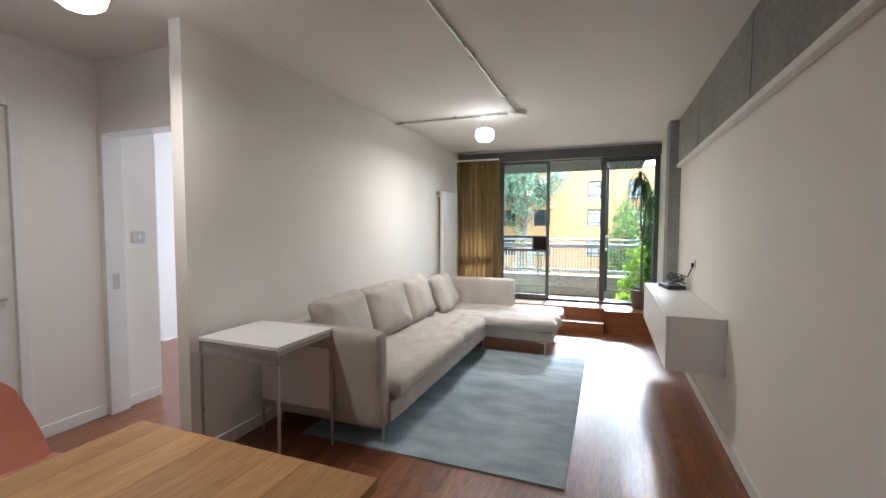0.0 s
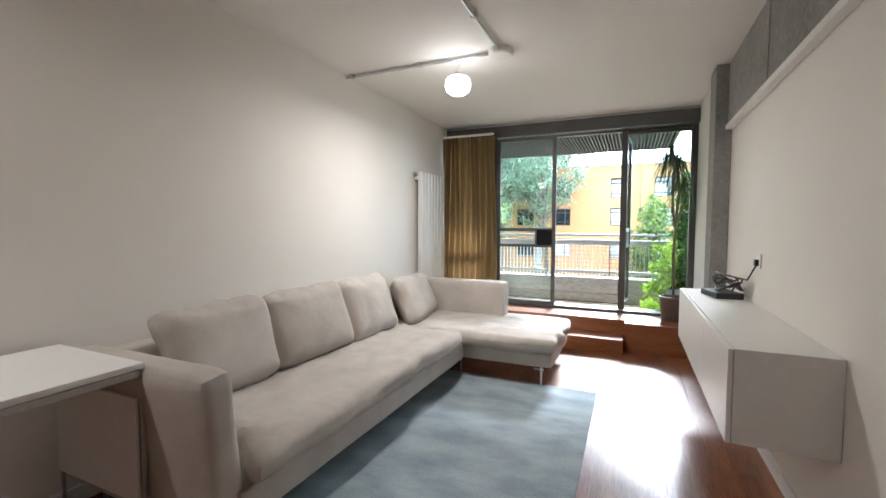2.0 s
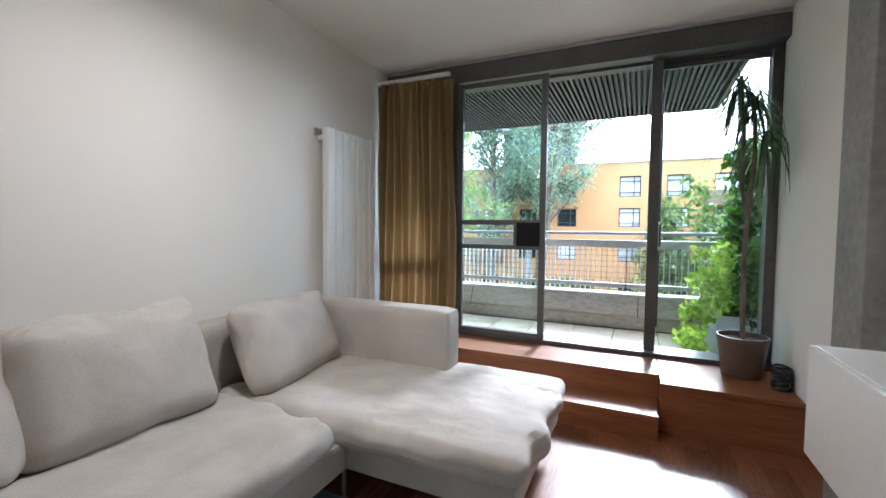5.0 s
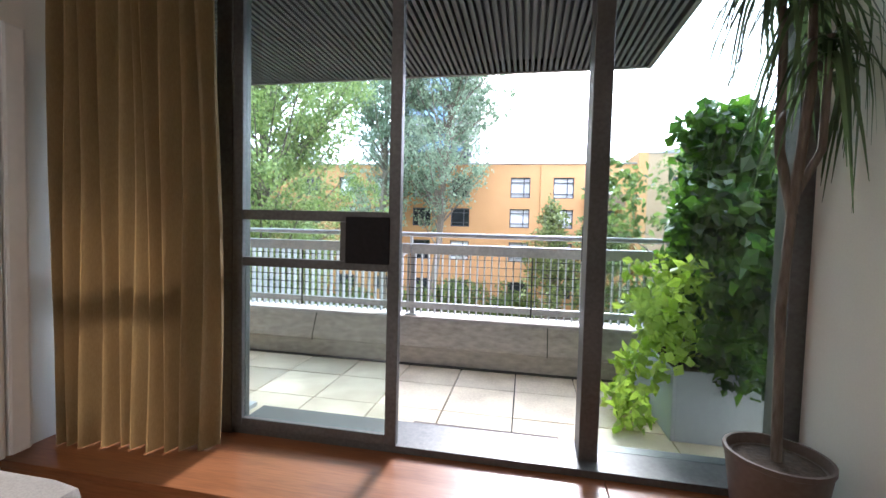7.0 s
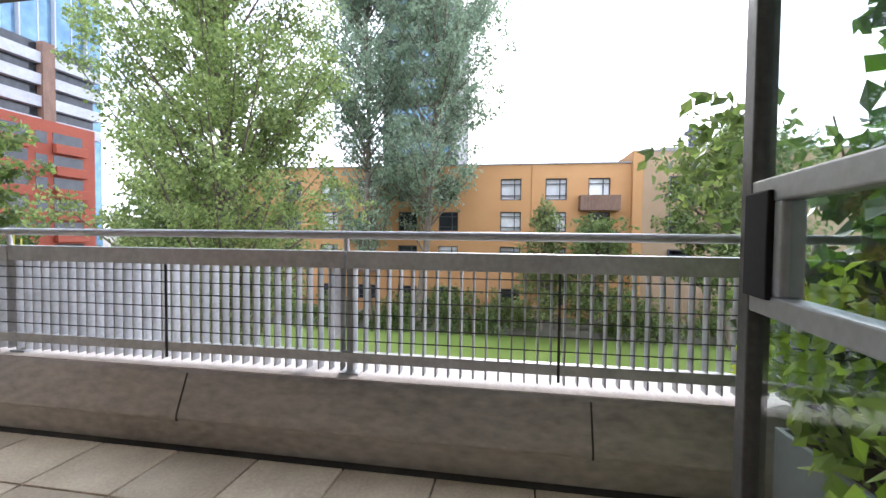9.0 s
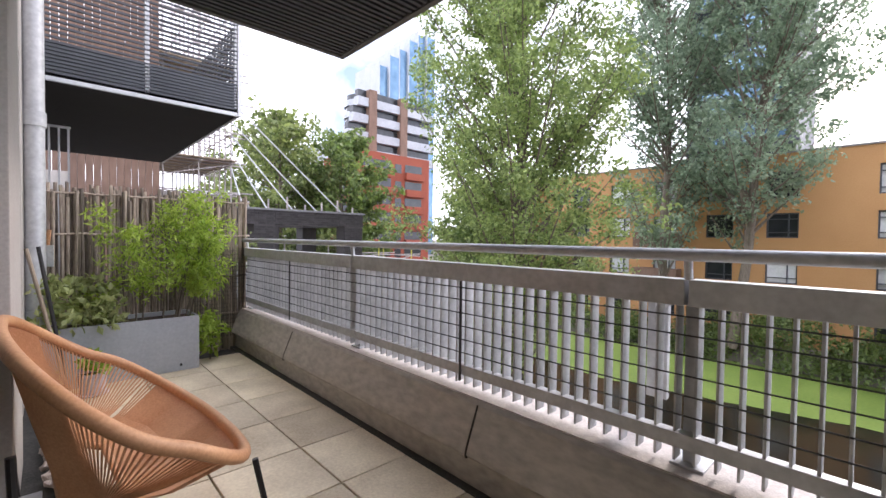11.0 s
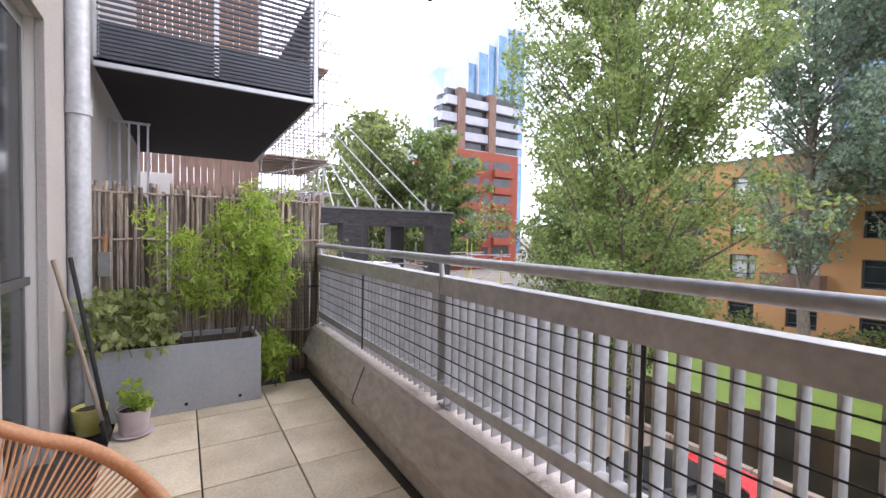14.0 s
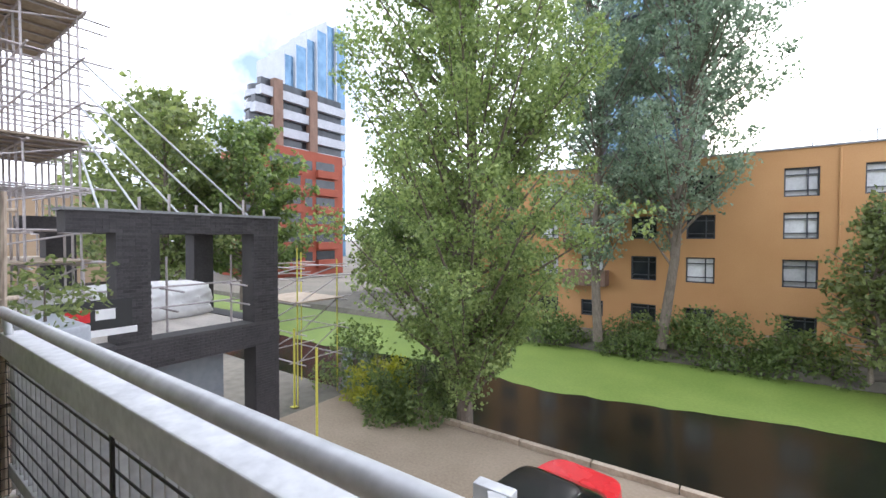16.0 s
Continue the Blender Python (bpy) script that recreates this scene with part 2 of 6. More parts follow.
M_SHELL = surface("coral_plastic", (0.76, 0.38, 0.27), (0.83, 0.45, 0.34), 0.4, grain=30, blot=2, bump=0.02)
M_CARGLASS = surface("car_glass", (0.006, 0.007, 0.008), (0.014, 0.015, 0.017), 0.05, grain=3, blot=1, bump=0.0)
M_PEBBLE = surface("pebble", (0.30, 0.24, 0.20), (0.52, 0.44, 0.38), 0.6, grain=30, blot=6, bump=0.1, pieces=0.3)
M_GRAVEL = surface("pale_gravel", (0.46, 0.41, 0.37), (0.66, 0.60, 0.55), 0.9, grain=120, blot=20, bump=1.0, depth=0.006)
M_YELLOWPOT = surface("yellow_glaze", (0.58, 0.52, 0.12), (0.72, 0.68, 0.30), 0.4, grain=20, blot=3, bump=0.05)
M_PINKPOT = surface("pale_pink_glaze", (0.52, 0.42, 0.44), (0.70, 0.62, 0.64), 0.4, grain=9, blot=7, bump=0.05)
M_MAT = surface("door_mat", (0.11, 0.085, 0.075), (0.19, 0.155, 0.14), 0.95, grain=140, blot=4, bump=0.8)
M_GREYPANEL = surface("grey_site_panel", (0.16, 0.18, 0.20), (0.24, 0.26, 0.28), 0.6, grain=6, blot=0.8, bump=0.05)
M_TIMBERCLAD = surface("timber_cladding", (0.13, 0.078, 0.055), (0.23, 0.145, 0.105), 0.8, grain=10, blot=1.5, bump=0.2, stretch=(1, 1, 0.3))
M_WHITESHEET = surface("white_sheeting", (0.66, 0.66, 0.66), (0.80, 0.80, 0.80), 0.6, grain=6, blot=1.2, bump=0.4, depth=0.05)
M_LAMP = glowing("lamp_glass", (1.0, 0.86, 0.70), 0.9)
M_CURTAIN = surface("curtain_cloth", (0.36, 0.255, 0.12), (0.50, 0.37, 0.19), 0.85, grain=180, blot=3, bump=0.25, stretch=(1, 1, 0.3), depth=0.001)
cn, cl = M_CURTAIN.node_tree.nodes, M_CURTAIN.node_tree.links
c_tr, c_mx, c_p = cn.new("ShaderNodeBsdfTranslucent"), cn.new("ShaderNodeMixShader"), cn["Principled BSDF"]
c_tr.inputs["Color"].default_value = (0.40, 0.28, 0.13, 1)
c_mx.inputs["Fac"].default_value = 0.22
cl.new(c_p.outputs["BSDF"], c_mx.inputs[1])
cl.new(c_tr.outputs["BSDF"], c_mx.inputs[2])
cl.new(c_mx.outputs["Shader"], cn["Material Output"].inputs["Surface"])
M_GLASS = glazing("pane_glass", (0.90, 0.96, 0.94))
M_LEAF_POPLAR = leafage("poplar_leaf", (0.11, 0.16, 0.055), (0.32, 0.39, 0.15))
M_LEAF_GREY = leafage("grey_poplar_leaf", (0.12, 0.17, 0.115), (0.27, 0.335, 0.235))
M_LEAF_FAR = leafage("far_leaf", (0.09, 0.12, 0.045), (0.24, 0.28, 0.11))
M_LEAF_IVY = leafage("ivy_leaf", (0.022, 0.05, 0.016), (0.10, 0.185, 0.035), 0.35)
M_LEAF_BAMBOO = leafage("fresh_leaf", (0.19, 0.29, 0.045), (0.47, 0.57, 0.14))
M_LEAF_DARK = leafage("strap_leaf", (0.035, 0.055, 0.025), (0.10, 0.14, 0.065), 0.4)
M_LEAF_BUSH = leafage("bush_leaf", (0.06, 0.095, 0.03), (0.19, 0.245, 0.085))
M_LEAF_HERB = leafage("herb_leaf", (0.19, 0.23, 0.08), (0.44, 0.47, 0.23))
M_LEAF_YELLOW = leafage("yellow_leaf", (0.20, 0.22, 0.03), (0.40, 0.40, 0.07))


# ---- mesh helpers ----
def cube(bm, x0, x1, y0, y1, z0, z1, bevel=0.0):
    made = bmesh.ops.create_cube(bm, size=1.0)["verts"]
    for v in made:
        v.co = Vector(((x0 + x1) / 2 + v.co.x * (x1 - x0), (y0 + y1) / 2 + v.co.y * (y1 - y0), (z0 + z1) / 2 + v.co.z * (z1 - z0)))
    if bevel:
        edges = list({e for v in made for e in v.link_edges})
        bmesh.ops.bevel(bm, geom=edges, offset=bevel, segments=2, profile=0.6, affect="EDGES", clamp_overlap=True)


def tube(bm, points, r, sides=10, closed=False, taper=None):
    """A round bar along the points."""
    pts = [Vector(p) for p in points]
    rings, n = [], len(pts)
    side = None
    for i, p in enumerate(pts):
        a, b = (pts[i - 1] if i or closed else p), (pts[(i + 1) % n] if i < n - 1 or closed else p)
        d = (b - a).normalized()
        if side is None:
            side = d.orthogonal().normalized()
        side = (side - d * side.dot(d)).normalized()
        up, rad = d.cross(side), (r if taper is None else r + (taper - r) * i / (n - 1))
        rings.append([bm.verts.new(p + rad * (math.cos(2 * math.pi * k / sides) * side + math.sin(2 * math.pi * k / sides) * up)) for k in range(sides)])
    for i in range(n if closed else n - 1):
        a, b = rings[i], rings[(i + 1) % n]
        for k in range(sides):
            bm.faces.new((a[k], a[(k + 1) % sides], b[(k + 1) % sides], b[k]))
    if not closed:
        bm.faces.new(rings[0][::-1])
        bm.faces.new(rings[-1])


def lathe(bm, profile, sides=28):
    """Turns (radius, height) pairs round the z axis."""
    rings = [[bm.verts.new((max(r, 1e-4) * math.cos(2 * math.pi * k / sides), max(r, 1e-4) * math.sin(2 * math.pi * k / sides), z)) for k in range(sides)] for r, z in profile]
    for a, b in zip(rings, rings[1:]):
        for k in range(sides):
            bm.faces.new((a[k], a[(k + 1) % sides], b[(k + 1) % sides], b[k]))
    bm.faces.new(rings[0][::-1])
    bm.faces.new(rings[-1])


def extrude(bm, outline, x0, x1, axis="x"):
    """A prism of a (p, q) outline: along x over (y, z), along y over (x, z), or along z over (x, y)."""
    at = {"x": lambda s, p, q: (s, p, q), "y": lambda s, p, q: (p, s, q), "z": lambda s, p, q: (p, q, s)}[axis]
    a, b = [[bm.verts.new(at(s, p, q)) for p, q in outline] for s in (x0, x1)]
    n = len(outline)
    bm.faces.new(a)
    bm.faces.new(b[::-1])
    for k in range(n):
        bm.faces.new((a[k], b[k], b[(k + 1) % n], a[(k + 1) % n]))
    bmesh.ops.recalc_face_normals(bm, faces=bm.faces[:])


def mesh_of(name, bm, material, smooth=False):
    me = bpy.data.meshes.new(name)
    bm.normal_update()
    bm.to_mesh(me)
    bm.free()
    me.materials.append(material)
    if smooth:
        me.shade_smooth()
        me.set_sharp_from_angle(angle=radians(38))
    return me


def part(name, bm, material, parent, label="", smooth=False):
    ob = new(name, mesh_of(name, bm, material, smooth))
    ob.parent = parent
    return tagged(ob, label)


def thing(name, label, category, m=None, group="", kind=""):
    ob = new(name)
    ob.empty_display_size = 0.1
    if m is not None:
        ob.matrix_world = m
    return tagged(ob, label, category, group, kind)


def solo(name, bm, material, label, category, m=None, group="", kind="", smooth=False):
    ob = new(name, mesh_of(name, bm, material, smooth))
    if m is not None:
        ob.matrix_world = m
    return tagged(ob, label, category, group, kind)


def piece(name, mesh, parent, m):
    ob = new(name, mesh)
    ob.parent = parent
    ob.matrix_basis = m
    return ob


def bar(name, material, parent, x0, x1, y0, y1, z0, z1, bevel=0.004, label=""):
    bm = bmesh.new()
    cube(bm, x0, x1, y0, y1, z0, z1, bevel)
    return part(name, bm, material, parent, label)


def fixed(name, material, label, category, x0, x1, y0, y1, z0, z1, bevel=0.0):
    bm = bmesh.new()
    cube(bm, x0, x1, y0, y1, z0, z1, bevel)
    return solo(name, bm, material, label, category, kind="structure")


def leaf_mesh(name, points, size, material, rng, droop=0.3, long=1.6, facing=None):
    """Small bent leaves, four corners each, at the given points."""
    n = len(points)
    d = rng.normal(size=(n, 3))
    d[:, 2] -= droop
    d /= np.linalg.norm(d, axis=1, keepdims=True)
    s = np.cross(d, rng.normal(size=(n, 3)))
    s /= np.linalg.norm(s, axis=1, keepdims=True) + 1e-9
    up = np.cross(d, s)
    ln = (size * rng.uniform(0.6, 1.35, (n, 1)))
    w = ln / long * 0.5
    v = np.stack([points, points + d * ln * 0.5 + s * w + up * w * 0.3, points + d * ln, points + d * ln * 0.5 - s * w + up * w * 0.3], 1).reshape(-1, 3)
    k = 4 * np.arange(n)[:, None]
    faces = np.concatenate([k + [[0, 1, 2]], k + [[0, 2, 3]]], 1).reshape(-1, 3)
    me = bpy.data.meshes.new(name)
    me.from_pydata(v.tolist(), [], faces.tolist())
    me.materials.append(material)
    return me


def clumps(rng, centres, radii, per):
    """Points crowded round the centres, thinner inside."""
    c = np.repeat(np.array(centres, float), per, 0)
    r = np.repeat(np.array(radii, float), per)[:, None]
    d = rng.normal(size=c.shape)
    d /= np.linalg.norm(d, axis=1, keepdims=True)
    return c + d * r * rng.uniform(0.25, 1.0, (len(c), 1)) ** 0.6 * [1, 1, 0.8]


# ---- the flat: shell ----
LEFT, RIGHT, CEIL = -1.60, 1.545, 2.70
DECK = 0.31                       # inner platform by the window
TERR = 0.14                       # terrace paving

fixed("wall_west", M_WALL, "warm white painted living room wall behind the sofa", "wall", LEFT - 0.10, LEFT, 1.47, 6.55, 0, CEIL)
fixed("wall_east", M_WALL, "warm white painted wall under the concrete beam", "wall", RIGHT, RIGHT + 0.15, -3.0, 6.66, -0.05, CEIL)
fixed("wall_south", M_WALL, "plain white wall closing the dining end", "wall", -4.5, RIGHT, -3.15, -3.0, 0, CEIL)
fixed("wall_hall", M_WALL, "white hall wall beside an open doorway", "wall", -2.94, -2.84, 1.27, 2.16, 0, CEIL)
fixed("wall_hall_near", M_WALL, "white hall wall before the closed door", "wall", -2.94, -2.84, -3.0, 0.39, 0, CEIL)
fixed("wall_hall_lintel", M_WALL, "white wall above the hall door", "wall", -2.94, -2.84, 0.39, 1.27, 2.30, CEIL)
fixed("wall_doorway_lintel", M_WALL, "white wall above the doorway", "wall", -2.84, LEFT - 0.10, 1.74, 1.84, 2.22, CEIL)
for name, x0, x1, z0 in (("wall_bedroom_1", -4.5, -3.76, 0), ("wall_bedroom_2", -3.01, -2.17, 0), ("wall_bedroom_3", -3.76, -3.01, 2.37)):
    fixed(name, M_WALL, "plain white bedroom wall beside the window", "wall", x0, x1, 6.50, 6.638, z0, CEIL)
fixed("wall_bedroom_west", M_WALL, "plain white bedroom side wall", "wall", -4.6, -4.5, -3.0, 6.66, 0, CEIL)
bm = bmesh.new()
cube(bm, -4.6, RIGHT + 0.15, -3.15, 6.66, CEIL, CEIL + 0.12)
tagged(solo("ceiling", bm, M_CEIL, "flat white painted ceiling", "ceiling", kind="structure"))

# concrete beam, its steel edge and the column by the window
bm = bmesh.new()
cube(bm, RIGHT - 0.035, RIGHT - 0.001, -3.0, 5.187, 2.192, CEIL - 0.002, 0.004)
beam = solo("beam", bm, M_CONC, "raw grey concrete beam along the top of the wall", "beam", kind="structure")
for y in (0.55, 2.55, 4.05):
    bar("board_joint", M_CONC, beam, RIGHT - 0.039, RIGHT - 0.034, y, y + 0.012, 2.197, CEIL - 0.003, 0)
fixed("trim", M_GLOSS, "pale painted edge strip under the concrete beam", "trim", RIGHT - 0.05, RIGHT - 0.002, -3.0, 5.187, 2.152, 2.191, 0.003)
bm = bmesh.new()
cube(bm, 1.418, RIGHT - 0.002, 5.19, 5.47, 0.0, CEIL - 0.002, 0.006)
solo("column", bm, M_CONC, "raw grey concrete column with worn arrises", "column", kind="structure")

# baseboards
for name, dims in (("baseboard_1", (LEFT, LEFT + 0.014, 1.47, 5.5, 0.0, 0.085)), ("baseboard_2", (RIGHT - 0.014, RIGHT, -3.0, 5.187, 0.0, 0.085)),
                   ("baseboard_3", (-2.84, -2.826, 1.285, 1.70, 0.0, 0.085)), ("baseboard_4", (-2.84, -2.826, 1.86, 2.15, 0.0, 0.085))):
    fixed(name, M_GLOSS, "white gloss skirting board", "baseboard", *dims, 0.003)

# hall: closed door, doorway lining and light switch
door = thing("door_1", "white painted flush door, closed, in a white frame", "door", pose(-2.84, 0.83, 0), kind="structure")
bar("door_leaf", M_GLOSS, door, -0.06, -0.02, -0.38, 0.38, 0.01, 2.24)
for y in (-0.44, 0.38):
    bar("jamb", M_GLOSS, door, -0.08, 0.012, y, y + 0.06, 0, 2.30)
bar("head", M_GLOSS, door, -0.08, 0.012, -0.38, 0.38, 2.24, 2.30)
bm = bmesh.new()
tube(bm, [(-0.02, 0.32, 1.0), (0.03, 0.32, 1.0), (0.03, 0.22, 1.0)], 0.009)
part("door_handle", bm, M_STEEL, door, "brushed steel lever handle", True)
lining = thing("door_2", "white doorway lining of an open doorway", "doorway", pose(-2.27, 1.79, 0), kind="structure")
bar("jamb", M_GLOSS, lining, -0.57, -0.515, -0.07, 0.07, 0, 2.22)
bar("jamb", M_GLOSS, lining, 0.515, 0.567, -0.07, 0.07, 0, 2.22)
bar("head", M_GLOSS, lining, -0.515, 0.515, -0.07, 0.07, 2.16, 2.22)
bar("latch_plate", M_STEEL, lining, -0.514, -0.510, -0.02, 0.02, 0.98, 1.10, 0)
switch = thing("light_switch", "brushed steel light switch plate on the white wall", "light switch", pose(-2.838, 2.0, 1.38))
bar("plate", M_STEEL, switch, 0, 0.008, -0.05, 0.05, -0.045, 0.045, 0.002)
bar("rocker", M_GLOSS, switch, 0.008, 0.013, -0.014, 0.014, -0.018, 0.018, 0.001)

# bedroom glimpsed through the doorway: window with a white roller blind
bed_win = thing("window_2", "bedroom window with a lowered white roller blind", "window", pose(-3.3, 6.40, 0), kind="structure")
bar("roller_blind", M_BLIND, bed_win, -0.75, 0.75, 0.02, 0.04, 0.62, 2.05, 0.002)
bar("sill", M_GLOSS, bed_win, -0.8, 0.8, -0.04, 0.08, 0.50, 0.54)
bar("window_frame", M_FRAME, bed_win, -0.8, 0.8, 0.06, 0.09, 0.54, 2.2)
# added fill lamp on the room side of the opaque blind, replacing daylight
bedroom_fill = new("bedroom_daylight_fill", bpy.data.lights.new("bedroom_daylight_fill", "AREA"))
bedroom_fill.data.shape, bedroom_fill.data.size, bedroom_fill.data.size_y, bedroom_fill.data.energy, bedroom_fill.data.color = "RECTANGLE", 1.4, 1.35, 14, (0.95, 0.97, 1.0)
bedroom_fill.matrix_world = look((-3.3, 6.41, 1.33), (-3.3, 0.0, 1.33))

# ---- floors ----
bm = bmesh.new()
cube(bm, -4.5, RIGHT, -3.0, 6.6, -0.08, -0.004)
floor = solo("floor", bm, M_FLOORWOOD, "polished reddish hardwood strip floor", "floor", kind="structure")
rng = np.random.default_rng(4)
plank_meshes = []
for length in (0.7, 1.0, 1.35, 1.7):
    bm = bmesh.new()
    cube(bm, 0.0006, 0.1194, 0.0006, length - 0.0006, -0.004, 0.0)
    plank_meshes.append((length, mesh_of("plank", bm, M_FLOORWOOD)))
joined = bmesh.new()
for i in range(37):
    x, y = -2.84 + 0.12 * i, -1.6 - 0.5 * rng.random()
    while y < 5.78 and x < 1.46:
        length, me = plank_meshes[rng.integers(4)]
        if y + length > 6.2:
            cube(joined, x + 0.001, x + 0.119, y + 0.001, 6.0, -0.004, 0.0)
        elif x > -1.75 and y > -0.3:
            piece("plank", me, floor, pose(x, y, 0))
        else:
            cube(joined, x + 0.001, x + 0.119, y + 0.001, y + length - 0.001, -0.004, 0.0)
        y += length
tagged(part("planks", joined, M_FLOORWOOD, floor), kind="stuff")

# platform before the window, with one step
deck = thing("platform", "reddish hardwood platform with a step before the glass door", "platform", pose(0, 6.3, 0), kind="structure")
bar("deck_board", M_STEPWOOD, deck, LEFT + 0.002, 0.756, -0.235, 0.32, DECK - 0.03, DECK, 0.003)
bar("deck_board", M_STEPWOOD, deck, 0.758, RIGHT - 0.002, -0.40, 0.32, DECK - 0.03, DECK, 0.003)
bar("riser", M_STEPWOOD, deck, LEFT + 0.002, 0.756, -0.225, 0.31, 0.001, DECK - 0.031, 0.002)
bar("riser", M_STEPWOOD, deck, 0.758, RIGHT - 0.002, -0.39, 0.31, 0.001, DECK - 0.031, 0.002)
bar("tread", M_STEPWOOD, deck, LEFT + 0.004, 0.750, -0.55, -0.228, 0.125, 0.155, 0.003)
bar("step_riser", M_STEPWOOD, deck, LEFT + 0.004, 0.748, -0.54, -0.23, 0.001, 0.124, 0.002)

# ---- window wall ----
win = thing("window_1", "dark grey metal window wall with a sliding door and a glazed side light", "window", pose(0, 6.5, 0), kind="structure")
T0, T1 = -0.03, 0.10
bar("window_frame", M_FRAME, win, -0.94, -0.86, T0, T1, DECK, 2.52)
bar("window_frame", M_FRAME, win, 0.668, 0.742, T0 + 0.08, T1 + 0.09, DECK, 2.52)
bar("window_frame", M_FRAME, win, 1.405, 1.47, T0 + 0.12, T1 + 0.11, DECK, 2.52)
bar("window_head", M_FRAME, win, -1.59, 1.47, T0, T1, 2.52, CEIL - 0.03)
bar("window_head", M_FRAME, win, -0.94, 1.47, T1 + 0.001, T1 + 0.11, 2.50, CEIL - 0.03)
bar("head_strip", M_FRAME_LIGHT, win, -1.59, 1.47, T0 - 0.006, T1, CEIL - 0.028, CEIL - 0.004, 0.002)
bar("window_sill", M_FRAME, win, -0.86, 1.47, T0 + 0.01, T1 + 0.115, DECK + 0.001, DECK + 0.032, 0.003)
bar("window_frame", M_FRAME, win, -1.59, -1.53, T0, T1, DECK, 2.52)
bar("window_sill", M_FRAME, win, -1.53, -0.94, T0, T1, DECK + 0.001, DECK + 0.05)
bar("transom", M_FRAME, win, -1.53, -0.94, T0, T1, 1.05, 1.10)
bar("reveal", M_WALL, win, 1.47, RIGHT + 0.1, -0.94, 0.14, DECK, CEIL - 0.004, 0)


def pane(parent, x0, x1, y, z0, z1):
    ob = bar("pane", M_GLASS, parent, x0, x1, y, y + 0.005, z0, z1, 0)
    ob.visible_shadow = False
    return ob


pane(win, -1.53, -0.94, 0.03, DECK + 0.05, 1.05)
pane(win, -1.53, -0.94, 0.03, 1.10, 2.52)
pane(win, 0.742, 1.405, 0.15, DECK + 0.032, 2.50)
bar("glazing_bead", M_FRAME, win, 0.742, 1.405, 0.13, 0.17, 2.46, 2.499, 0.003)


def glazed_leaf(name, label, m, width, bars=None, box=0.185):
    """Metal door leaf: stiles, two middle bars with a black lock box, three panes. Hinge side at x = 0."""
    d = thing(name, label, "door", m, kind="structure")
    zb, zt = 0.345, 2.50
    bars = bars or M_FRAME
    s = 0.05
    bar("stile", M_FRAME, d, 0, s, -0.02, 0.02, zb, zt)
    bar("stile", M_FRAME, d, width - s, width, -0.02, 0.02, zb, zt)
    bar("rail", M_FRAME, d, s, width - s, -0.019, 0.019, zb, zb + 0.045)
    bar("rail", M_FRAME, d, s, width - s, -0.019, 0.019, zt - 0.045, zt)
    bar("middle_bar", bars, d, s, width - s, -0.019, 0.019, 1.287, 1.331)
    bar("middle_bar", bars, d, s, width - s, -0.019, 0.019, 1.081, 1.120)
    bar("lock_box", M_MATTBLACK, d, width - s - box, width - s + 0.008, -0.028, 0.028, 1.112, 1.308, 0.004, "matt black lock box")
    bar("box_stile", bars, d, width - s - box - 0.028, width - s - box - 0.001, -0.019, 0.019, 1.1205, 1.2865)
    for z0, z1, x1 in ((zb + 0.045, 1.081, width - s), (1.120, 1.287, width - s - box - 0.029), (1.331, zt - 0.045, width - s)):
        pane(d, s, x1, 0.0, z0, z1)
    return d


leaf_a = glazed_leaf("door_3", "fixed glazed metal door leaf with a black lock box", pose(-0.856, 6.487, 0), 0.775)
leaf_b = glazed_leaf("door_4", "glazed metal terrace door standing open outwards", pose(0.705, 6.705, 0, 0, 0, 84), 0.58, M_FRAME_LIGHT, 0.09)

# ---- terrace ----
bm = bmesh.new()
cube(bm, -4.72, 2.6, 6.60, 8.20, TERR - 0.30, TERR - 0.022)
terrace = solo("terrace_floor", bm, M_BED, "square concrete paving slabs with dark mossy joints", "paving", kind="structure")
bm = bmesh.new()
cube(bm, 0.004, 0.4285, 0.004, 0.4285, -0.022, 0.0, 0.004)
slab_mesh = mesh_of("slab", bm, M_SLAB)
for i in range(1, 17):
    for j in range(3):
        piece("slab", slab_mesh, terrace, pose(-4.8025 + 0.4325 * i, 6.905 + 0.4325 * j, TERR + 0.0015 * math.sin(i * 7 + j * 5)))
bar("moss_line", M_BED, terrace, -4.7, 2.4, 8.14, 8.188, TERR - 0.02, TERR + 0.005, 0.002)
# pebbles along the wall
rng = np.random.default_rng(9)
for k in range(150):
    bm = bmesh.new()
    bmesh.ops.create_icosphere(bm, subdivisions=1, radius=1.0)
    if k == 0:
        pebble_mesh = mesh_of("pebble", bm, M_PEBBLE, True)
        pebble_mesh.shade_smooth()
    else:
        bm.free()
    r = rng.uniform(0.018, 0.036)
    piece("pebble", pebble_mesh, terrace, pose(rng.uniform(-3.2, -1.1), rng.uniform(6.79, 6.89), TERR - 0.02 + r * 0.6 + 0.03 * rng.random(), rng.uniform(-20, 20), rng.uniform(-20, 20), rng.uniform(0, 180)) @ Matrix.Diagonal((r * 1.35, r, r * 0.7, 1)))

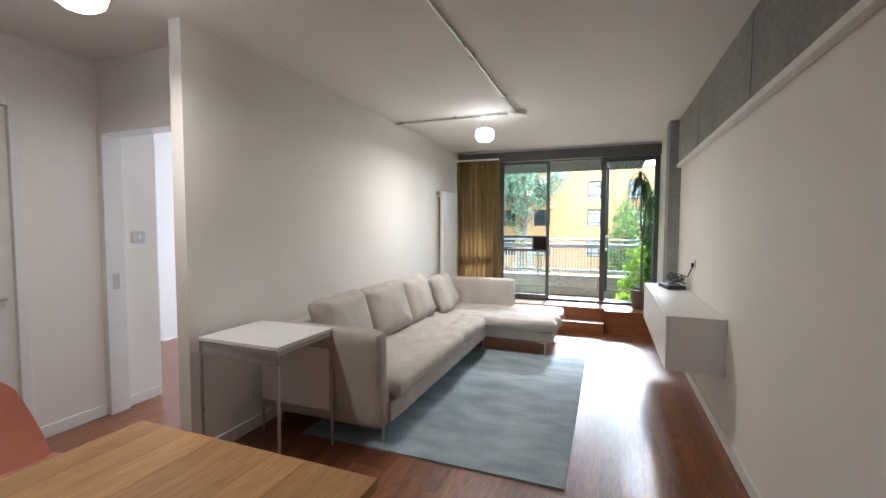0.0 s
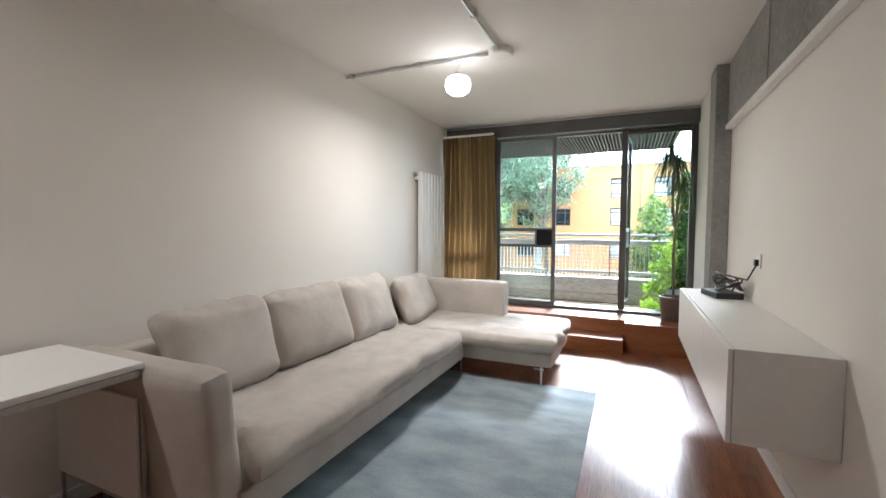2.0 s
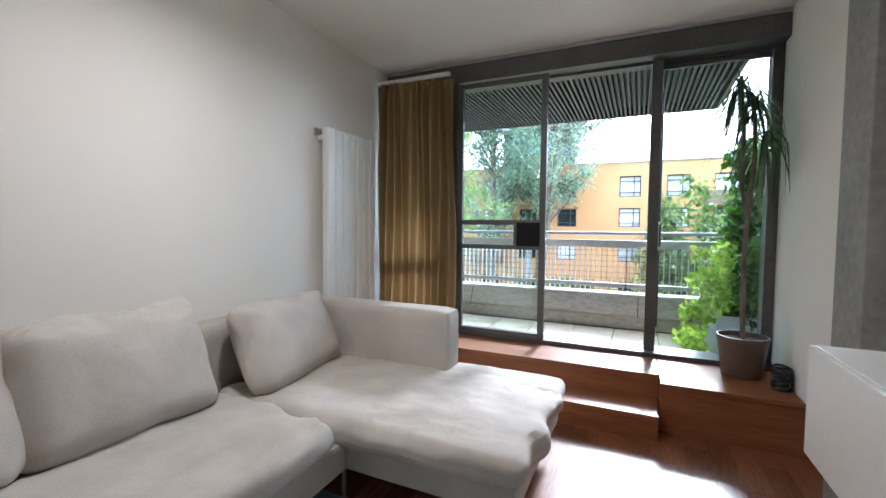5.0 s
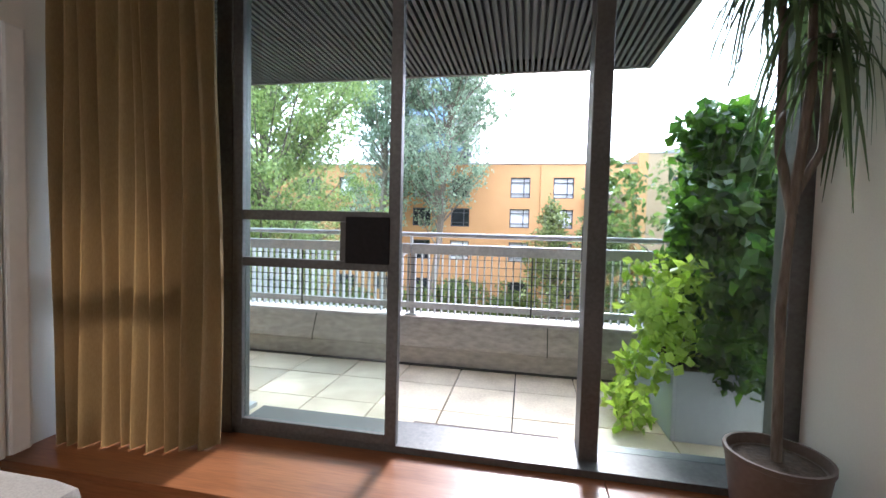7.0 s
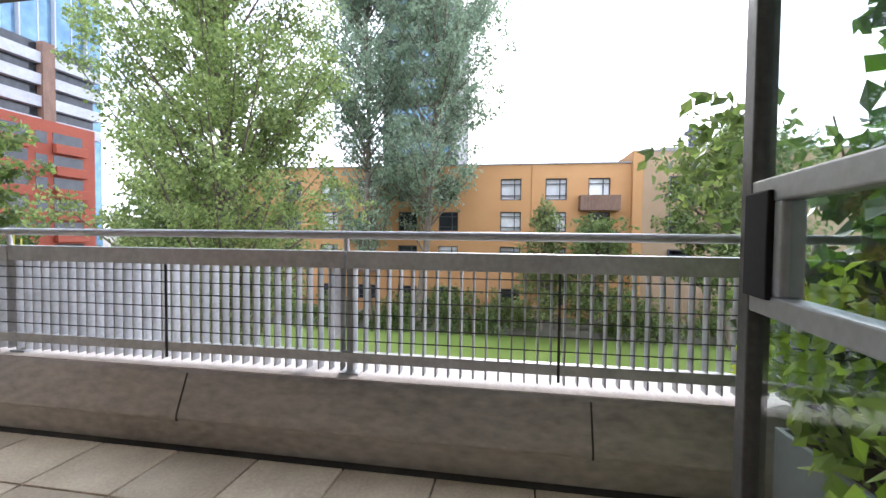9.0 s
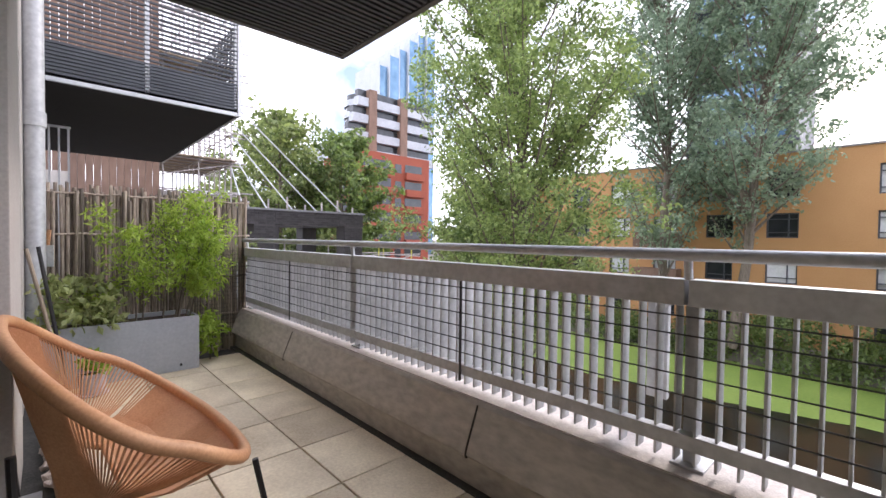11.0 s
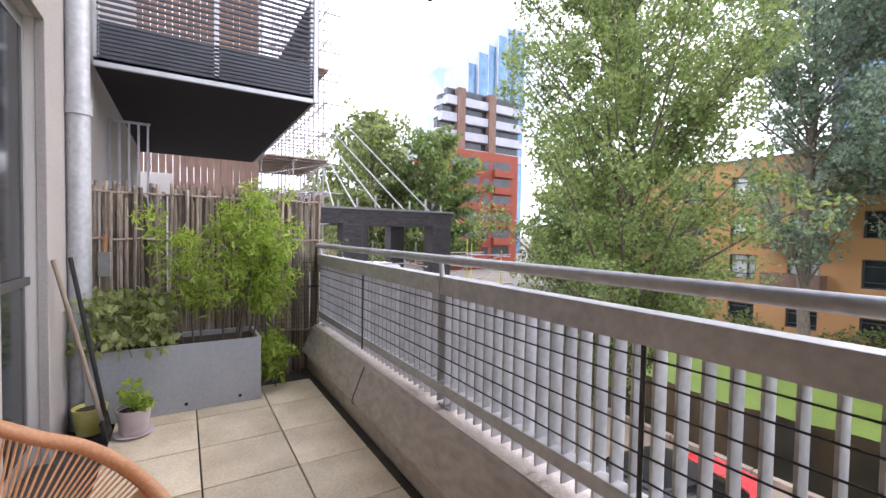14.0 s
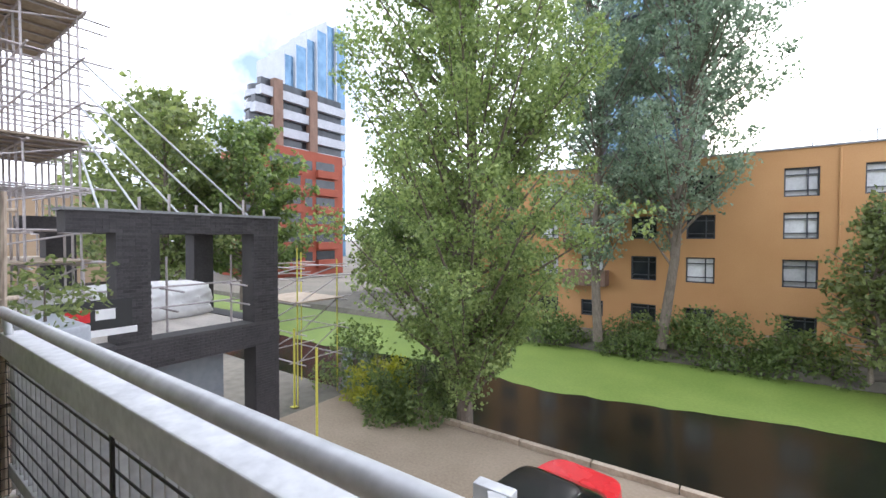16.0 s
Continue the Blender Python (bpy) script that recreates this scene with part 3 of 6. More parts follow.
# concrete upstand with a sloping face
bm = bmesh.new()
extrude(bm, [(8.19, TERR - 0.2), (8.19, 0.275), (8.158, 0.285), (8.145, 0.300), (8.150, 0.325), (8.222, 0.50), (8.24, 0.515), (8.52, 0.515), (8.52, -0.6), (8.19, -0.6)], -4.75, 2.5)
upstand = solo("parapet", bm, M_CONC_OUT, "weathered concrete parapet with a sloping face", "parapet", kind="structure")
for x in (-3.35, -1.36, 0.62):
    bm = bmesh.new()
    extrude(bm, [(8.144, 0.286), (8.142, 0.300), (8.147, 0.326), (8.220, 0.504), (8.226, 0.500), (8.156, 0.32), (8.156, 0.286)], x, x + 0.008)
    part("expansion_joint", bm, M_BED, upstand)
bm = bmesh.new()
cube(bm, -4.75, 2.5, 8.245, 8.50, 0.510, 0.522)
solo("gravel", bm, M_GRAVEL, "pale gravel strip on the parapet top", "gravel", kind="stuff")

# galvanised railing with flat bars and thin cross rods
rail = thing("railing", "galvanised steel grating railing with a round handrail", "railing", pose(0, 8.30, 0), kind="structure")
bm = bmesh.new()
tube(bm, [(-4.66, -0.03, 1.218), (2.45, -0.03, 1.218)], 0.020, 14)
part("handrail", bm, M_GALV, rail, "round galvanised handrail", True)
bar("top_channel", M_GALV, rail, -4.62, -2.545, -0.035, 0.03, 1.055, 1.14, 0.004)
bar("top_channel", M_GALV, rail, -2.535, -0.528, -0.035, 0.03, 1.055, 1.14, 0.004)
bar("top_channel", M_GALV, rail, -0.516, 2.45, -0.035, 0.03, 1.055, 1.14, 0.004)
bar("bottom_rail", M_GALV, rail, -4.62, 2.45, -0.018, 0.022, 0.590, 0.640, 0.003)
for x in (-4.55, -2.535, -0.52, 1.495):
    bar("post", M_GALV, rail, x - 0.022, x + 0.022, 0.032, 0.075, 0.52, 1.135, 0.004)
    bar("post_plate", M_GALV, rail, x - 0.05, x + 0.05, 0.00, 0.12, 0.522, 0.532, 0.002)
    bm = bmesh.new()
    tube(bm, [(x, -0.02, 1.14), (x, -0.028, 1.20)], 0.013, 10)
    part("handrail_bracket", bm, M_GALV, rail, "", True)
for x in (-2.535, -0.52):
    bm = bmesh.new()
    tube(bm, [(x - 0.03, 0.03, 1.09), (x - 0.20, 0.31, 1.01)], 0.024, 4)
    part("outer_arm", bm, M_GALV, rail)
    bar("outer_plate", M_GALV, rail, x - 0.25, x - 0.17, 0.311, 0.34, 0.62, 1.03, 0.004)
for x in (-3.54, -1.53, 0.49):
    bar("dark_stile", M_DARKROD, rail, x - 0.006, x + 0.006, -0.024, -0.0165, 0.56, 1.053, 0.001)
bm = bmesh.new()
cube(bm, -0.004, 0.004, -0.012, 0.043, 0.545, 1.056, 0.0015)
slat_mesh = mesh_of("flat_bar", bm, M_GALV)
for k in range(118):
    piece("flat_bar", slat_mesh, rail, pose(-4.60 + 0.0595 * k, 0, 0))
for z in (0.70, 0.765, 0.83, 0.895, 0.96, 1.02):
    bm = bmesh.new()
    tube(bm, [(-4.62, -0.016, z), (2.45, -0.016, z)], 0.003, 6)
    part("cross_rod", bm, M_DARKROD, rail, "thin dark cross rod")

# balcony above: slatted underside
up = thing("upper_balcony", "dark slatted underside of the balcony above", "balcony", pose(0, 7.5, 2.56), kind="structure")
bar("deck_plate", M_SOFFIT, up, -2.83, 1.30, -0.86, 0.84, 0.09, 0.22)
bar("edge_beam", M_FRAME, up, -2.83, 1.30, 0.845, 0.885, -0.005, 0.22)
bar("edge_beam", M_FRAME, up, -2.87, -2.832, -0.86, 0.885, -0.005, 0.22)
bar("edge_beam", M_FRAME, up, 1.302, 1.34, -0.86, 0.885, -0.005, 0.22)
bm = bmesh.new()
cube(bm, -0.012, 0.012, -0.86, 0.84, 0.0, 0.05, 0.002)
sl = mesh_of("slat", bm, M_SOFFIT)
for k in range(90):
    piece("slat", sl, up, pose(-2.80 + 0.0456 * k, 0, 0))
bm = bmesh.new()
cube(bm, -2.83, 1.30, 0.80, 0.84, 0.22, 1.3)
part("balustrade", bm, M_DARKCLAD, up)

# outer wall of our block, with openings left for the windows
facade = thing("house_wall", "pale rendered outer wall of the flats", "wall", pose(0, 6.66, 0), kind="structure")
bar("wall_panel", M_RENDER, facade, -3.02, -2.17, -0.02, 0.04, TERR - 0.3, 3.2, 0.004)
bar("wall_panel", M_RENDER, facade, -2.168, -1.60, -0.02, 0.02, 2.55, 3.2, 0.004)
bar("wall_panel", M_RENDER, facade, -2.168, -1.60, -0.02, 0.02, TERR - 0.3, 0.30, 0.004)
bar("wall_panel", M_RENDER, facade, -4.72, -3.75, -0.02, 0.02, TERR - 0.3, 3.2, 0.004)
bar("wall_panel", M_RENDER, facade, -3.75, -3.02, -0.02, 0.02, 2.36, 3.2, 0.004)
bar("wall_panel", M_RENDER, facade, 1.47, 2.5, 0.0, 0.04, TERR - 0.3, 3.2, 0.004)
bar("wall_panel", M_RENDER, facade, -1.60, 1.47, -0.02, 0.02, 2.705, 3.2, 0.004)
bar("wall_panel", M_RENDER, facade, -1.60, 1.47, -0.01, 0.0, TERR - 0.3, DECK - 0.01, 0.0)
bar("wall_panel", M_RENDER, facade, -9.0, -4.74, -0.1, 0.0, -4.1, 9.5, 0.0)
bar("wall_panel", M_RENDER, facade, -4.72, 12.0, -0.02, 0.02, -4.1, TERR - 0.31, 0.0)
bar("wall_panel", M_RENDER, facade, -4.72, 12.0, -0.02, 0.02, 3.21, 12.0, 0.0)
bar("wall_panel", M_RENDER, facade, 2.51, 12.0, -0.02, 0.02, TERR - 0.3, 3.2, 0.0)
side = thing("window_3", "tall glazed bedroom side light in a grey metal frame", "window", pose(0, 6.60, 0), kind="structure")
bar("window_frame", M_FRAME_LIGHT, side, -2.165, -2.11, -0.05, 0.05, 0.33, 2.545)
bar("window_frame", M_FRAME, side, -1.64, -1.592, -0.04, 0.03, 0.33, 2.545)
bar("window_head", M_FRAME_LIGHT, side, -2.11, -1.64, -0.03, 0.03, 2.49, 2.545)
bar("window_sill", M_FRAME_LIGHT, side, -2.165, -0.94, 0.035, 0.175, 0.305, 0.328, 0.003, "wide grey metal outer sill")
bar("rail", M_FRAME_LIGHT, side, -2.11, -1.64, -0.03, 0.03, 0.33, 0.385)
pane(side, -2.11, -1.64, 0.0, 0.385, 2.49)
bar("bedroom_door", M_FRAME_LIGHT, facade, -3.75, -3.02, -0.10, -0.06, TERR, 2.36, 0.004)
bar("bedroom_pane", M_DARKGLASS, facade, -3.68, -3.09, -0.055, -0.05, TERR + 0.1, 2.28, 0.0)
bar("bedroom_bar", M_FRAME, facade, -3.68, -3.09, -0.058, -0.03, 1.05, 1.09, 0.002)

pipe = thing("drainpipe", "pale grey round rainwater pipe on the outer wall", "pipe", pose(-4.18, 6.735, 0))
bm = bmesh.new()
tube(bm, [(0, 0, -0.2), (0, 0, 3.2)], 0.058, 18)
part("pipe", bm, M_GALV, pipe, "", True)
for z in (0.62, 2.0):
    bm = bmesh.new()
    tube(bm, [(0, 0, z), (0, 0, z + 0.10)], 0.067, 18)
    part("collar", bm, M_GALV, pipe, "", True)


# ---- living room things ----
def padded(bm, x0, x1, y0, y1, z0, z1, r, crown=0.0, seed=0, crease=0.008):
    """A soft block: rounded, crowned on top, slightly creased."""
    n = 14 if crease < 0.007 else 34
    made = {}
    def P(i, j, k):
        u, v, w = 2 * i / n - 1, 2 * j / n - 1, 2 * k / n - 1
        p = Vector((u * (x1 - x0) / 2, v * (y1 - y0) / 2, w * (z1 - z0) / 2))
        inner = Vector((max((x1 - x0) / 2 - r, 0.001), max((y1 - y0) / 2 - r, 0.001), max((z1 - z0) / 2 - r, 0.001)))
        q = Vector([max(-a, min(a, c)) for a, c in zip(inner, p)])
        d = p - q
        if d.length > 1e-6:
            p = q + d.normalized() * min(r, max(abs(c) for c in d) if d.length > r else d.length) if d.length > r else p
        bulge = crown * (1 - u * u) * (1 - v * v)
        p.z += bulge * (1 if w > 0 else -0.3) * abs(w)
        wob = noise.noise(Vector((p.x * 5 + seed, p.y * 5, p.z * 5)))
        fold = noise.noise(Vector((p.x * 11 + seed, p.y * 7 + 3, p.z * 11))) + 0.6 * noise.noise(Vector((p.x * 26, p.y * 19 + seed, p.z * 26)))
        p.z += crease * 0.35 * fold * (1 if w > -0.5 else 0)
        return p * (1 + crease * wob * 2) + Vector(((x0 + x1) / 2, (y0 + y1) / 2, (z0 + z1) / 2))
    def V(i, j, k):
        if (i, j, k) not in made:
            made[i, j, k] = bm.verts.new(P(i, j, k))
        return made[i, j, k]
    for a in range(n):
        for b in range(n):
            for s in (0, n):
                bm.faces.new((V(a, b, s), V(a + 1, b, s), V(a + 1, b + 1, s), V(a, b + 1, s)))
                bm.faces.new((V(a, s, b), V(a + 1, s, b), V(a + 1, s, b + 1), V(a, s, b + 1)))
                bm.faces.new((V(s, a, b), V(s, a + 1, b), V(s, a + 1, b + 1), V(s, a, b + 1)))
    bmesh.ops.recalc_face_normals(bm, faces=bm.faces[:])


def sofa():
    s = thing("corner_sofa", "light grey-beige fabric corner sofa with a chaise on thin metal legs", "sofa", pose(-1.0, 3.8, 0))
    o = Vector((1.0, -3.8, 0))
    def pad(name, x0, x1, y0, y1, z0, z1, r, crown=0.0, seed=0, crease=0.004, m=None, label=""):
        bm = bmesh.new()
        padded(bm, x0, x1, y0, y1, z0, z1, r, crown, seed, crease)
        if m is not None:
            bm.transform(m)
        bmesh.ops.translate(bm, vec=o, verts=bm.verts)
        return part(name, bm, M_SOFA, s, label, True)
    pad("base", -1.56, -0.545, 2.10, 4.50, 0.15, 0.305, 0.03)
    pad("base", -1.56, 0.225, 4.505, 5.47, 0.15, 0.285, 0.03)
    pad("seat_cushion", -1.36, -0.51, 2.20, 4.44, 0.300, 0.425, 0.05, 0.025, 3, 0.044, label="long creased fabric seat cushion")
    pad("chaise_cushion", -1.36, 0.262, 4.45, 5.33, 0.280, 0.40, 0.05, 0.025, 5, 0.034, label="wide chaise cushion")
    pad("chaise_cushion", -0.46, 0.258, 5.20, 5.50, 0.280, 0.40, 0.05, 0.01, 8, 0.008)
    pad("backrest", -1.58, -1.40, 2.00, 5.52, 0.15, 0.735, 0.05)
    lean = Matrix.Translation((-0.57, 2.10, 0.15)) @ pose(0, 0, 0, 5.5, 0, 0) @ Matrix.Translation((0.57, -2.10, -0.15))
    pad("arm", -1.50, -0.575, 2.02, 2.17, 0.13, 0.79, 0.045, 0, 2, 0.003, lean)
    pad("arm", -1.50, -0.40, 5.27, 5.46, 0.15, 0.755, 0.035, 0, 2, 0.003)
    for y0, y1, tilt, seed in ((2.24, 2.93, 2, 1), (2.88, 3.64, -4, 2), (3.60, 4.33, 3, 3), (4.47, 5.27, 9, 4)):
        bm = bmesh.new()
        padded(bm, -0.095, 0.095, (y0 - y1) / 2, (y1 - y0) / 2, -0.25, 0.25, 0.085, 0.0, seed * 7, 0.055)
        for v in bm.verts:   # pillow: thin at the rim
            e = max(abs(v.co.y) / ((y1 - y0) / 2), abs(v.co.z) / 0.25)
            v.co.x *= 1.25 - 0.75 * max(0, e) ** 4
        bm.transform(pose(-1.235, (y0 + y1) / 2, 0.665 if seed < 4 else 0.60, 0, -17 if seed < 4 else -26, tilt))
        bmesh.ops.translate(bm, vec=o, verts=bm.verts)
        part("back_cushion", bm, M_SOFA, s, "plump creased back cushion", True)
    for x, y in ((-0.62, 2.12), (-1.48, 2.12), (-0.60, 4.55), (0.14, 4.50), (0.14, 5.40), (-1.48, 5.40)):
        bm = bmesh.new()
        cube(bm, x - 0.008, x + 0.008, y - 0.008, y + 0.008, 0.0, 0.17, 0.003)
        cube(bm, x - 0.06, x + 0.02, y - 0.012, y + 0.012, 0.142, 0.150, 0.001)
        bmesh.ops.translate(bm, vec=o, verts=bm.verts)
        part("leg", bm, M_STEEL, s, "thin chrome leg")
    return s


sofa()

bm = bmesh.new()
nx, ny = 44, 60
grid = [[bm.verts.new((-1.22 + 1.80 * i / nx, 2.03 + 2.50 * j / ny, 0.011 + 0.0025 * noise.noise(Vector((i * 0.5, j * 0.5, 2))))) for j in range(ny + 1)] for i in range(nx + 1)]
for i in range(nx):
    for j in range(ny):
        bm.faces.new((grid[i][j], grid[i + 1][j], grid[i + 1][j + 1], grid[i][j + 1]))
edge = bmesh.ops.extrude_face_region(bm, geom=bm.faces[:])
for v in edge["geom"]:
    if isinstance(v, bmesh.types.BMVert):
        v.co.z = 0.001
bmesh.ops.recalc_face_normals(bm, faces=bm.faces[:])
solo("rug", bm, M_RUG, "faded blue-grey wool rug lying on the wooden floor", "rug", smooth=True)

# side table: white top on a square steel frame, with a hanging white flap
st = thing("side_table", "white square-topped side table on a grey steel frame", "side table", pose(-1.225, 1.73, 0))
bar("tabletop", M_GLOSS, st, -0.305, 0.305, -0.255, 0.255, 0.777, 0.800, 0.003)
for x in (-0.303, 0.289):
    for y in (-0.253, 0.239):
        bar("leg", M_STEEL, st, x, x + 0.014, y, y + 0.014, 0.0, 0.777, 0.002)
for y in (-0.251, 0.241):
    bar("crossbar", M_STEEL, st, -0.289, 0.289, y, y + 0.01, 0.747, 0.773, 0.002)
    bar("crossbar", M_STEEL, st, -0.289, 0.289, y, y + 0.01, 0.690, 0.708, 0.002)
for x in (-0.301, 0.291):
    bar("crossbar", M_STEEL, st, x, x + 0.01, -0.239, 0.239, 0.747, 0.773, 0.002)
bar("side_panel", M_GLOSS, st, -0.285, 0.285, 0.225, 0.238, 0.24, 0.66, 0.002, "white panel hanging in the frame")

# dining table and chair
dt = thing("dining_table", "oiled oak plank dining table with square edges", "dining table", pose(-0.335, -0.25, 0))
for k in range(8):
    bar("plank", M_TABLEWOOD, dt, -0.50 + 0.1255 * k, -0.50 + 0.1255 * k + 0.1250, -0.93, 0.93, 0.715, 0.75, 0.0015)
for x in (-0.49, 0.42):
    for y in (-0.90, 0.83):
        bar("leg", M_TABLEWOOD, dt, x, x + 0.075, y, y + 0.075, 0.0, 0.714, 0.003)
bar("apron", M_TABLEWOOD, dt, -0.41, 0.41, 0.85, 0.875, 0.63, 0.714)
bar("apron", M_TABLEWOOD, dt, 0.45, 0.475, -0.82, 0.82, 0.63, 0.714)
ch = thing("shell_chair", "coral pink moulded plastic shell chair at the dining table", "chair", pose(-1.33, 0.52, 0, 0, 0, -82))
bm = bmesh.new()
rings = []
for j in range(15):
    t = j / 14
    row = []
    for i in range(13):
        u = 2 * i / 12 - 1
        if t < 0.5:
            y, z = 0.22 - 0.84 * t, 0.44 + 0.03 * u * u + 0.02 * (1 - 2 * t) * (1 - abs(u)) * -1
            w = 0.21 + 0.03 * math.sin(t * 6)
        else:
            k = (t - 0.5) * 2
            y, z = -0.20 - 0.10 * k - 0.02 + 0.07 * u * u, 0.44 + 0.40 * k ** 1.2 - 0.07 * u ** 4 * k
            w = 0.235 - 0.07 * k ** 2
        row.append(bm.verts.new((u * w, y, z)))
    rings.append(row)
for a, b in zip(rings, rings[1:]):
    for i in range(12):
        bm.faces.new((a[i], a[i + 1], b[i + 1], b[i]))
bmesh.ops.solidify(bm, geom=bm.faces[:], thickness=0.008)
bmesh.ops.recalc_face_normals(bm, faces=bm.faces[:])
part("shell", bm, M_SHELL, ch, "coral pink moulded shell", True)
for x in (-1, 1):
    for y in (-1, 1):
        bm = bmesh.new()
        tube(bm, [(x * 0.12, y * 0.12 - 0.02, 0.425), (x * 0.22, y * 0.22 - 0.02, 0.0)], 0.014, 10, taper=0.009)
        part("leg", bm, M_TABLEWOOD, ch, "pale wooden leg", True)

# wall-hung cabinet
tv = thing("wall_cabinet", "long white wall-hung cabinet with flush doors", "cabinet", pose(1.36, 3.93, 0.46))
bar("body", M_GLOSS, tv, -0.165, 0.183, -0.95, 0.97, 0.0, 0.39, 0.002)
for k in range(3):
    bar("door", M_GLOSS, tv, -0.186, -0.167, -0.95 + 0.64 * k + 0.0015, -0.95 + 0.64 * (k + 1) - 0.0015, 0.0, 0.388, 0.002)
box_ = thing("router", "flat black router box lying on the white cabinet", "router", pose(1.40, 4.52, 0.851, 0, 0, 12))
bar("case", M_BLACK, box_, -0.085, 0.085, -0.14, 0.14, 0.0, 0.04, 0.006)
bm = bmesh.new()
pts = []
for k in range(90):
    a = k * 0.32
    pts.append((1.43 + 0.06 * math.cos(a) * (1 + 0.25 * math.sin(k * 0.7)), 4.50 + 0.15 * math.sin(a * 0.93) + 0.03 * math.sin(k), 0.893 + 0.035 * (1 + math.sin(k * 0.45)) + 0.0006 * k))
pts[0] = (1.43, 4.42, 0.87)
pts += [(1.50, 4.28, 1.00), (1.525, 4.22, 1.09), (1.53, 4.20, 1.12)]
tube(bm, pts, 0.005, 6)
solo("cable", bm, M_BLACK, "tangled black cables coiled on the white cabinet", "cable", smooth=True)
plug = thing("wall_socket", "white double wall socket with a black plug", "socket", pose(RIGHT, 4.198, 1.13))
bar("plate", M_GLOSS, plug, -0.010, -0.0005, -0.045, 0.045, -0.045, 0.045, 0.002)
bar("plug", M_BLACK, plug, -0.03, -0.0105, -0.02, 0.02, -0.03, 0.01, 0.003)

# radiator: tall upright panels
rad = thing("radiator", "tall white vertical panel radiator on the wall", "radiator", pose(LEFT, 5.80, 0))
for k in range(7):
    bar("panel", M_GLOSS, rad, 0.055, 0.118, -0.295 + 0.088 * k, -0.295 + 0.088 * k + 0.080, 0.35, 1.992, 0.012)
bar("collector", M_GLOSS, rad, 0.012, 0.09, -0.29, 0.315, 0.40, 0.44, 0.006)
bar("collector", M_GLOSS, rad, 0.012, 0.09, -0.29, 0.315, 1.90, 1.94, 0.006)
bar("wall_bracket", M_STEEL, rad, 0.0, 0.013, -0.32, -0.25, 1.93, 1.99, 0.002)

# curtain gathered beside the window
cur = thing("curtain", "gathered olive-brown curtain hanging from the ceiling", "curtain", pose(-1.205, 6.25, DECK))
bm = bmesh.new()
cols, rows_ = 150, 16
g = []
for i in range(cols + 1):
    u = i / cols
    line = []
    for j in range(rows_ + 1):
        v = j / rows_
        amp = (0.055 + 0.02 * math.sin(u * 9 + 1)) * (1 - 0.4 * u) - 0.03 * max(0, v - 0.93) / 0.07
        w = 1 + 0.03 * math.sin(v * 4)
        line.append(bm.verts.new((-0.335 + 0.71 * u * w + 0.012 * math.sin(v * 5 + u * 20), amp * math.sin(u * 2 * math.pi * 10.5 + 0.5 * math.sin(v * 3 + u * 6)) + 0.02 * math.sin(u * 17) * (1 - u) + 0.09 * u * u, 0.006 + 2.20 * v)))
    g.append(line)
for i in range(cols):
    for j in range(rows_):
        bm.faces.new((g[i][j], g[i + 1][j], g[i + 1][j + 1], g[i][j + 1]))
bmesh.ops.solidify(bm, geom=bm.faces[:], thickness=0.004)
part("cloth", bm, M_CURTAIN, cur, "", True)
bar("curtain_track", M_GLOSS, cur, -0.34, 0.36, -0.02, 0.02, 2.207, 2.232, 0.002)

# ceiling conduit and pendant lamps
cond = thing("conduit", "galvanised steel conduit fixed along the white ceiling", "conduit", pose(-0.15, 4.19, CEIL))
bm = bmesh.new()
tube(bm, [(0, 0, -0.02), (0, -7.0, -0.02)], 0.012, 10)
part("tube", bm, M_STEEL, cond, "", True)
bm = bmesh.new()
tube(bm, [(0, 0, -0.02), (-1.44, 0, -0.02)], 0.012, 10)
part("tube", bm, M_STEEL, cond, "", True)
for x, y in ((-0.7, 0), (-1.38, 0), (0, -0.6), (0, -1.6), (0, -2.7)):
    bar("saddle_clip", M_STEEL, cond, x - 0.02, x + 0.02, y - 0.02, y + 0.02, -0.034, -0.001, 0.004)
bm = bmesh.new()
lathe(bm, [(0.03, -0.05), (0.085, -0.05), (0.095, -0.04), (0.095, -0.001)])
part("junction_box", bm, M_GLOSS, cond, "round white junction box", True)


def pendant(x, y, watts):
    p = thing("pendant_lamp", "lit opal glass bowl lamp hanging on a short cord", "ceiling lamp", pose(x, y, 2.40), "opal ceiling lamps")
    bm = bmesh.new()
    lathe(bm, [(0.02, 0.0), (0.06, 0.006), (0.092, 0.03), (0.105, 0.07), (0.10, 0.115), (0.085, 0.135), (0.045, 0.145), (0.02, 0.146)])
    sh = part("shade", bm, M_LAMP, p, "glowing white opal glass bowl", True)
    sh.visible_shadow = False
    bm = bmesh.new()
    tube(bm, [(0, 0, 0.147), (0, 0, 0.20), (0.03, 0, 0.27), (0.12, 0, 0.296)], 0.004, 8)
    part("cord", bm, M_GLOSS, p, "", True)
    bm = bmesh.new()
    lathe(bm, [(0.02, 0.146), (0.03, 0.15), (0.028, 0.175), (0.008, 0.18)])
    part("cap", bm, M_STEEL, p, "", True)
    lamp("pendant_bulb", (x, y, 2.396), watts, 0.17, (1.0, 0.83, 0.64))


pendant(-0.507, 4.20, LAMP_W)
pendant(-1.36, 0.82, LAMP_W * 0.5)

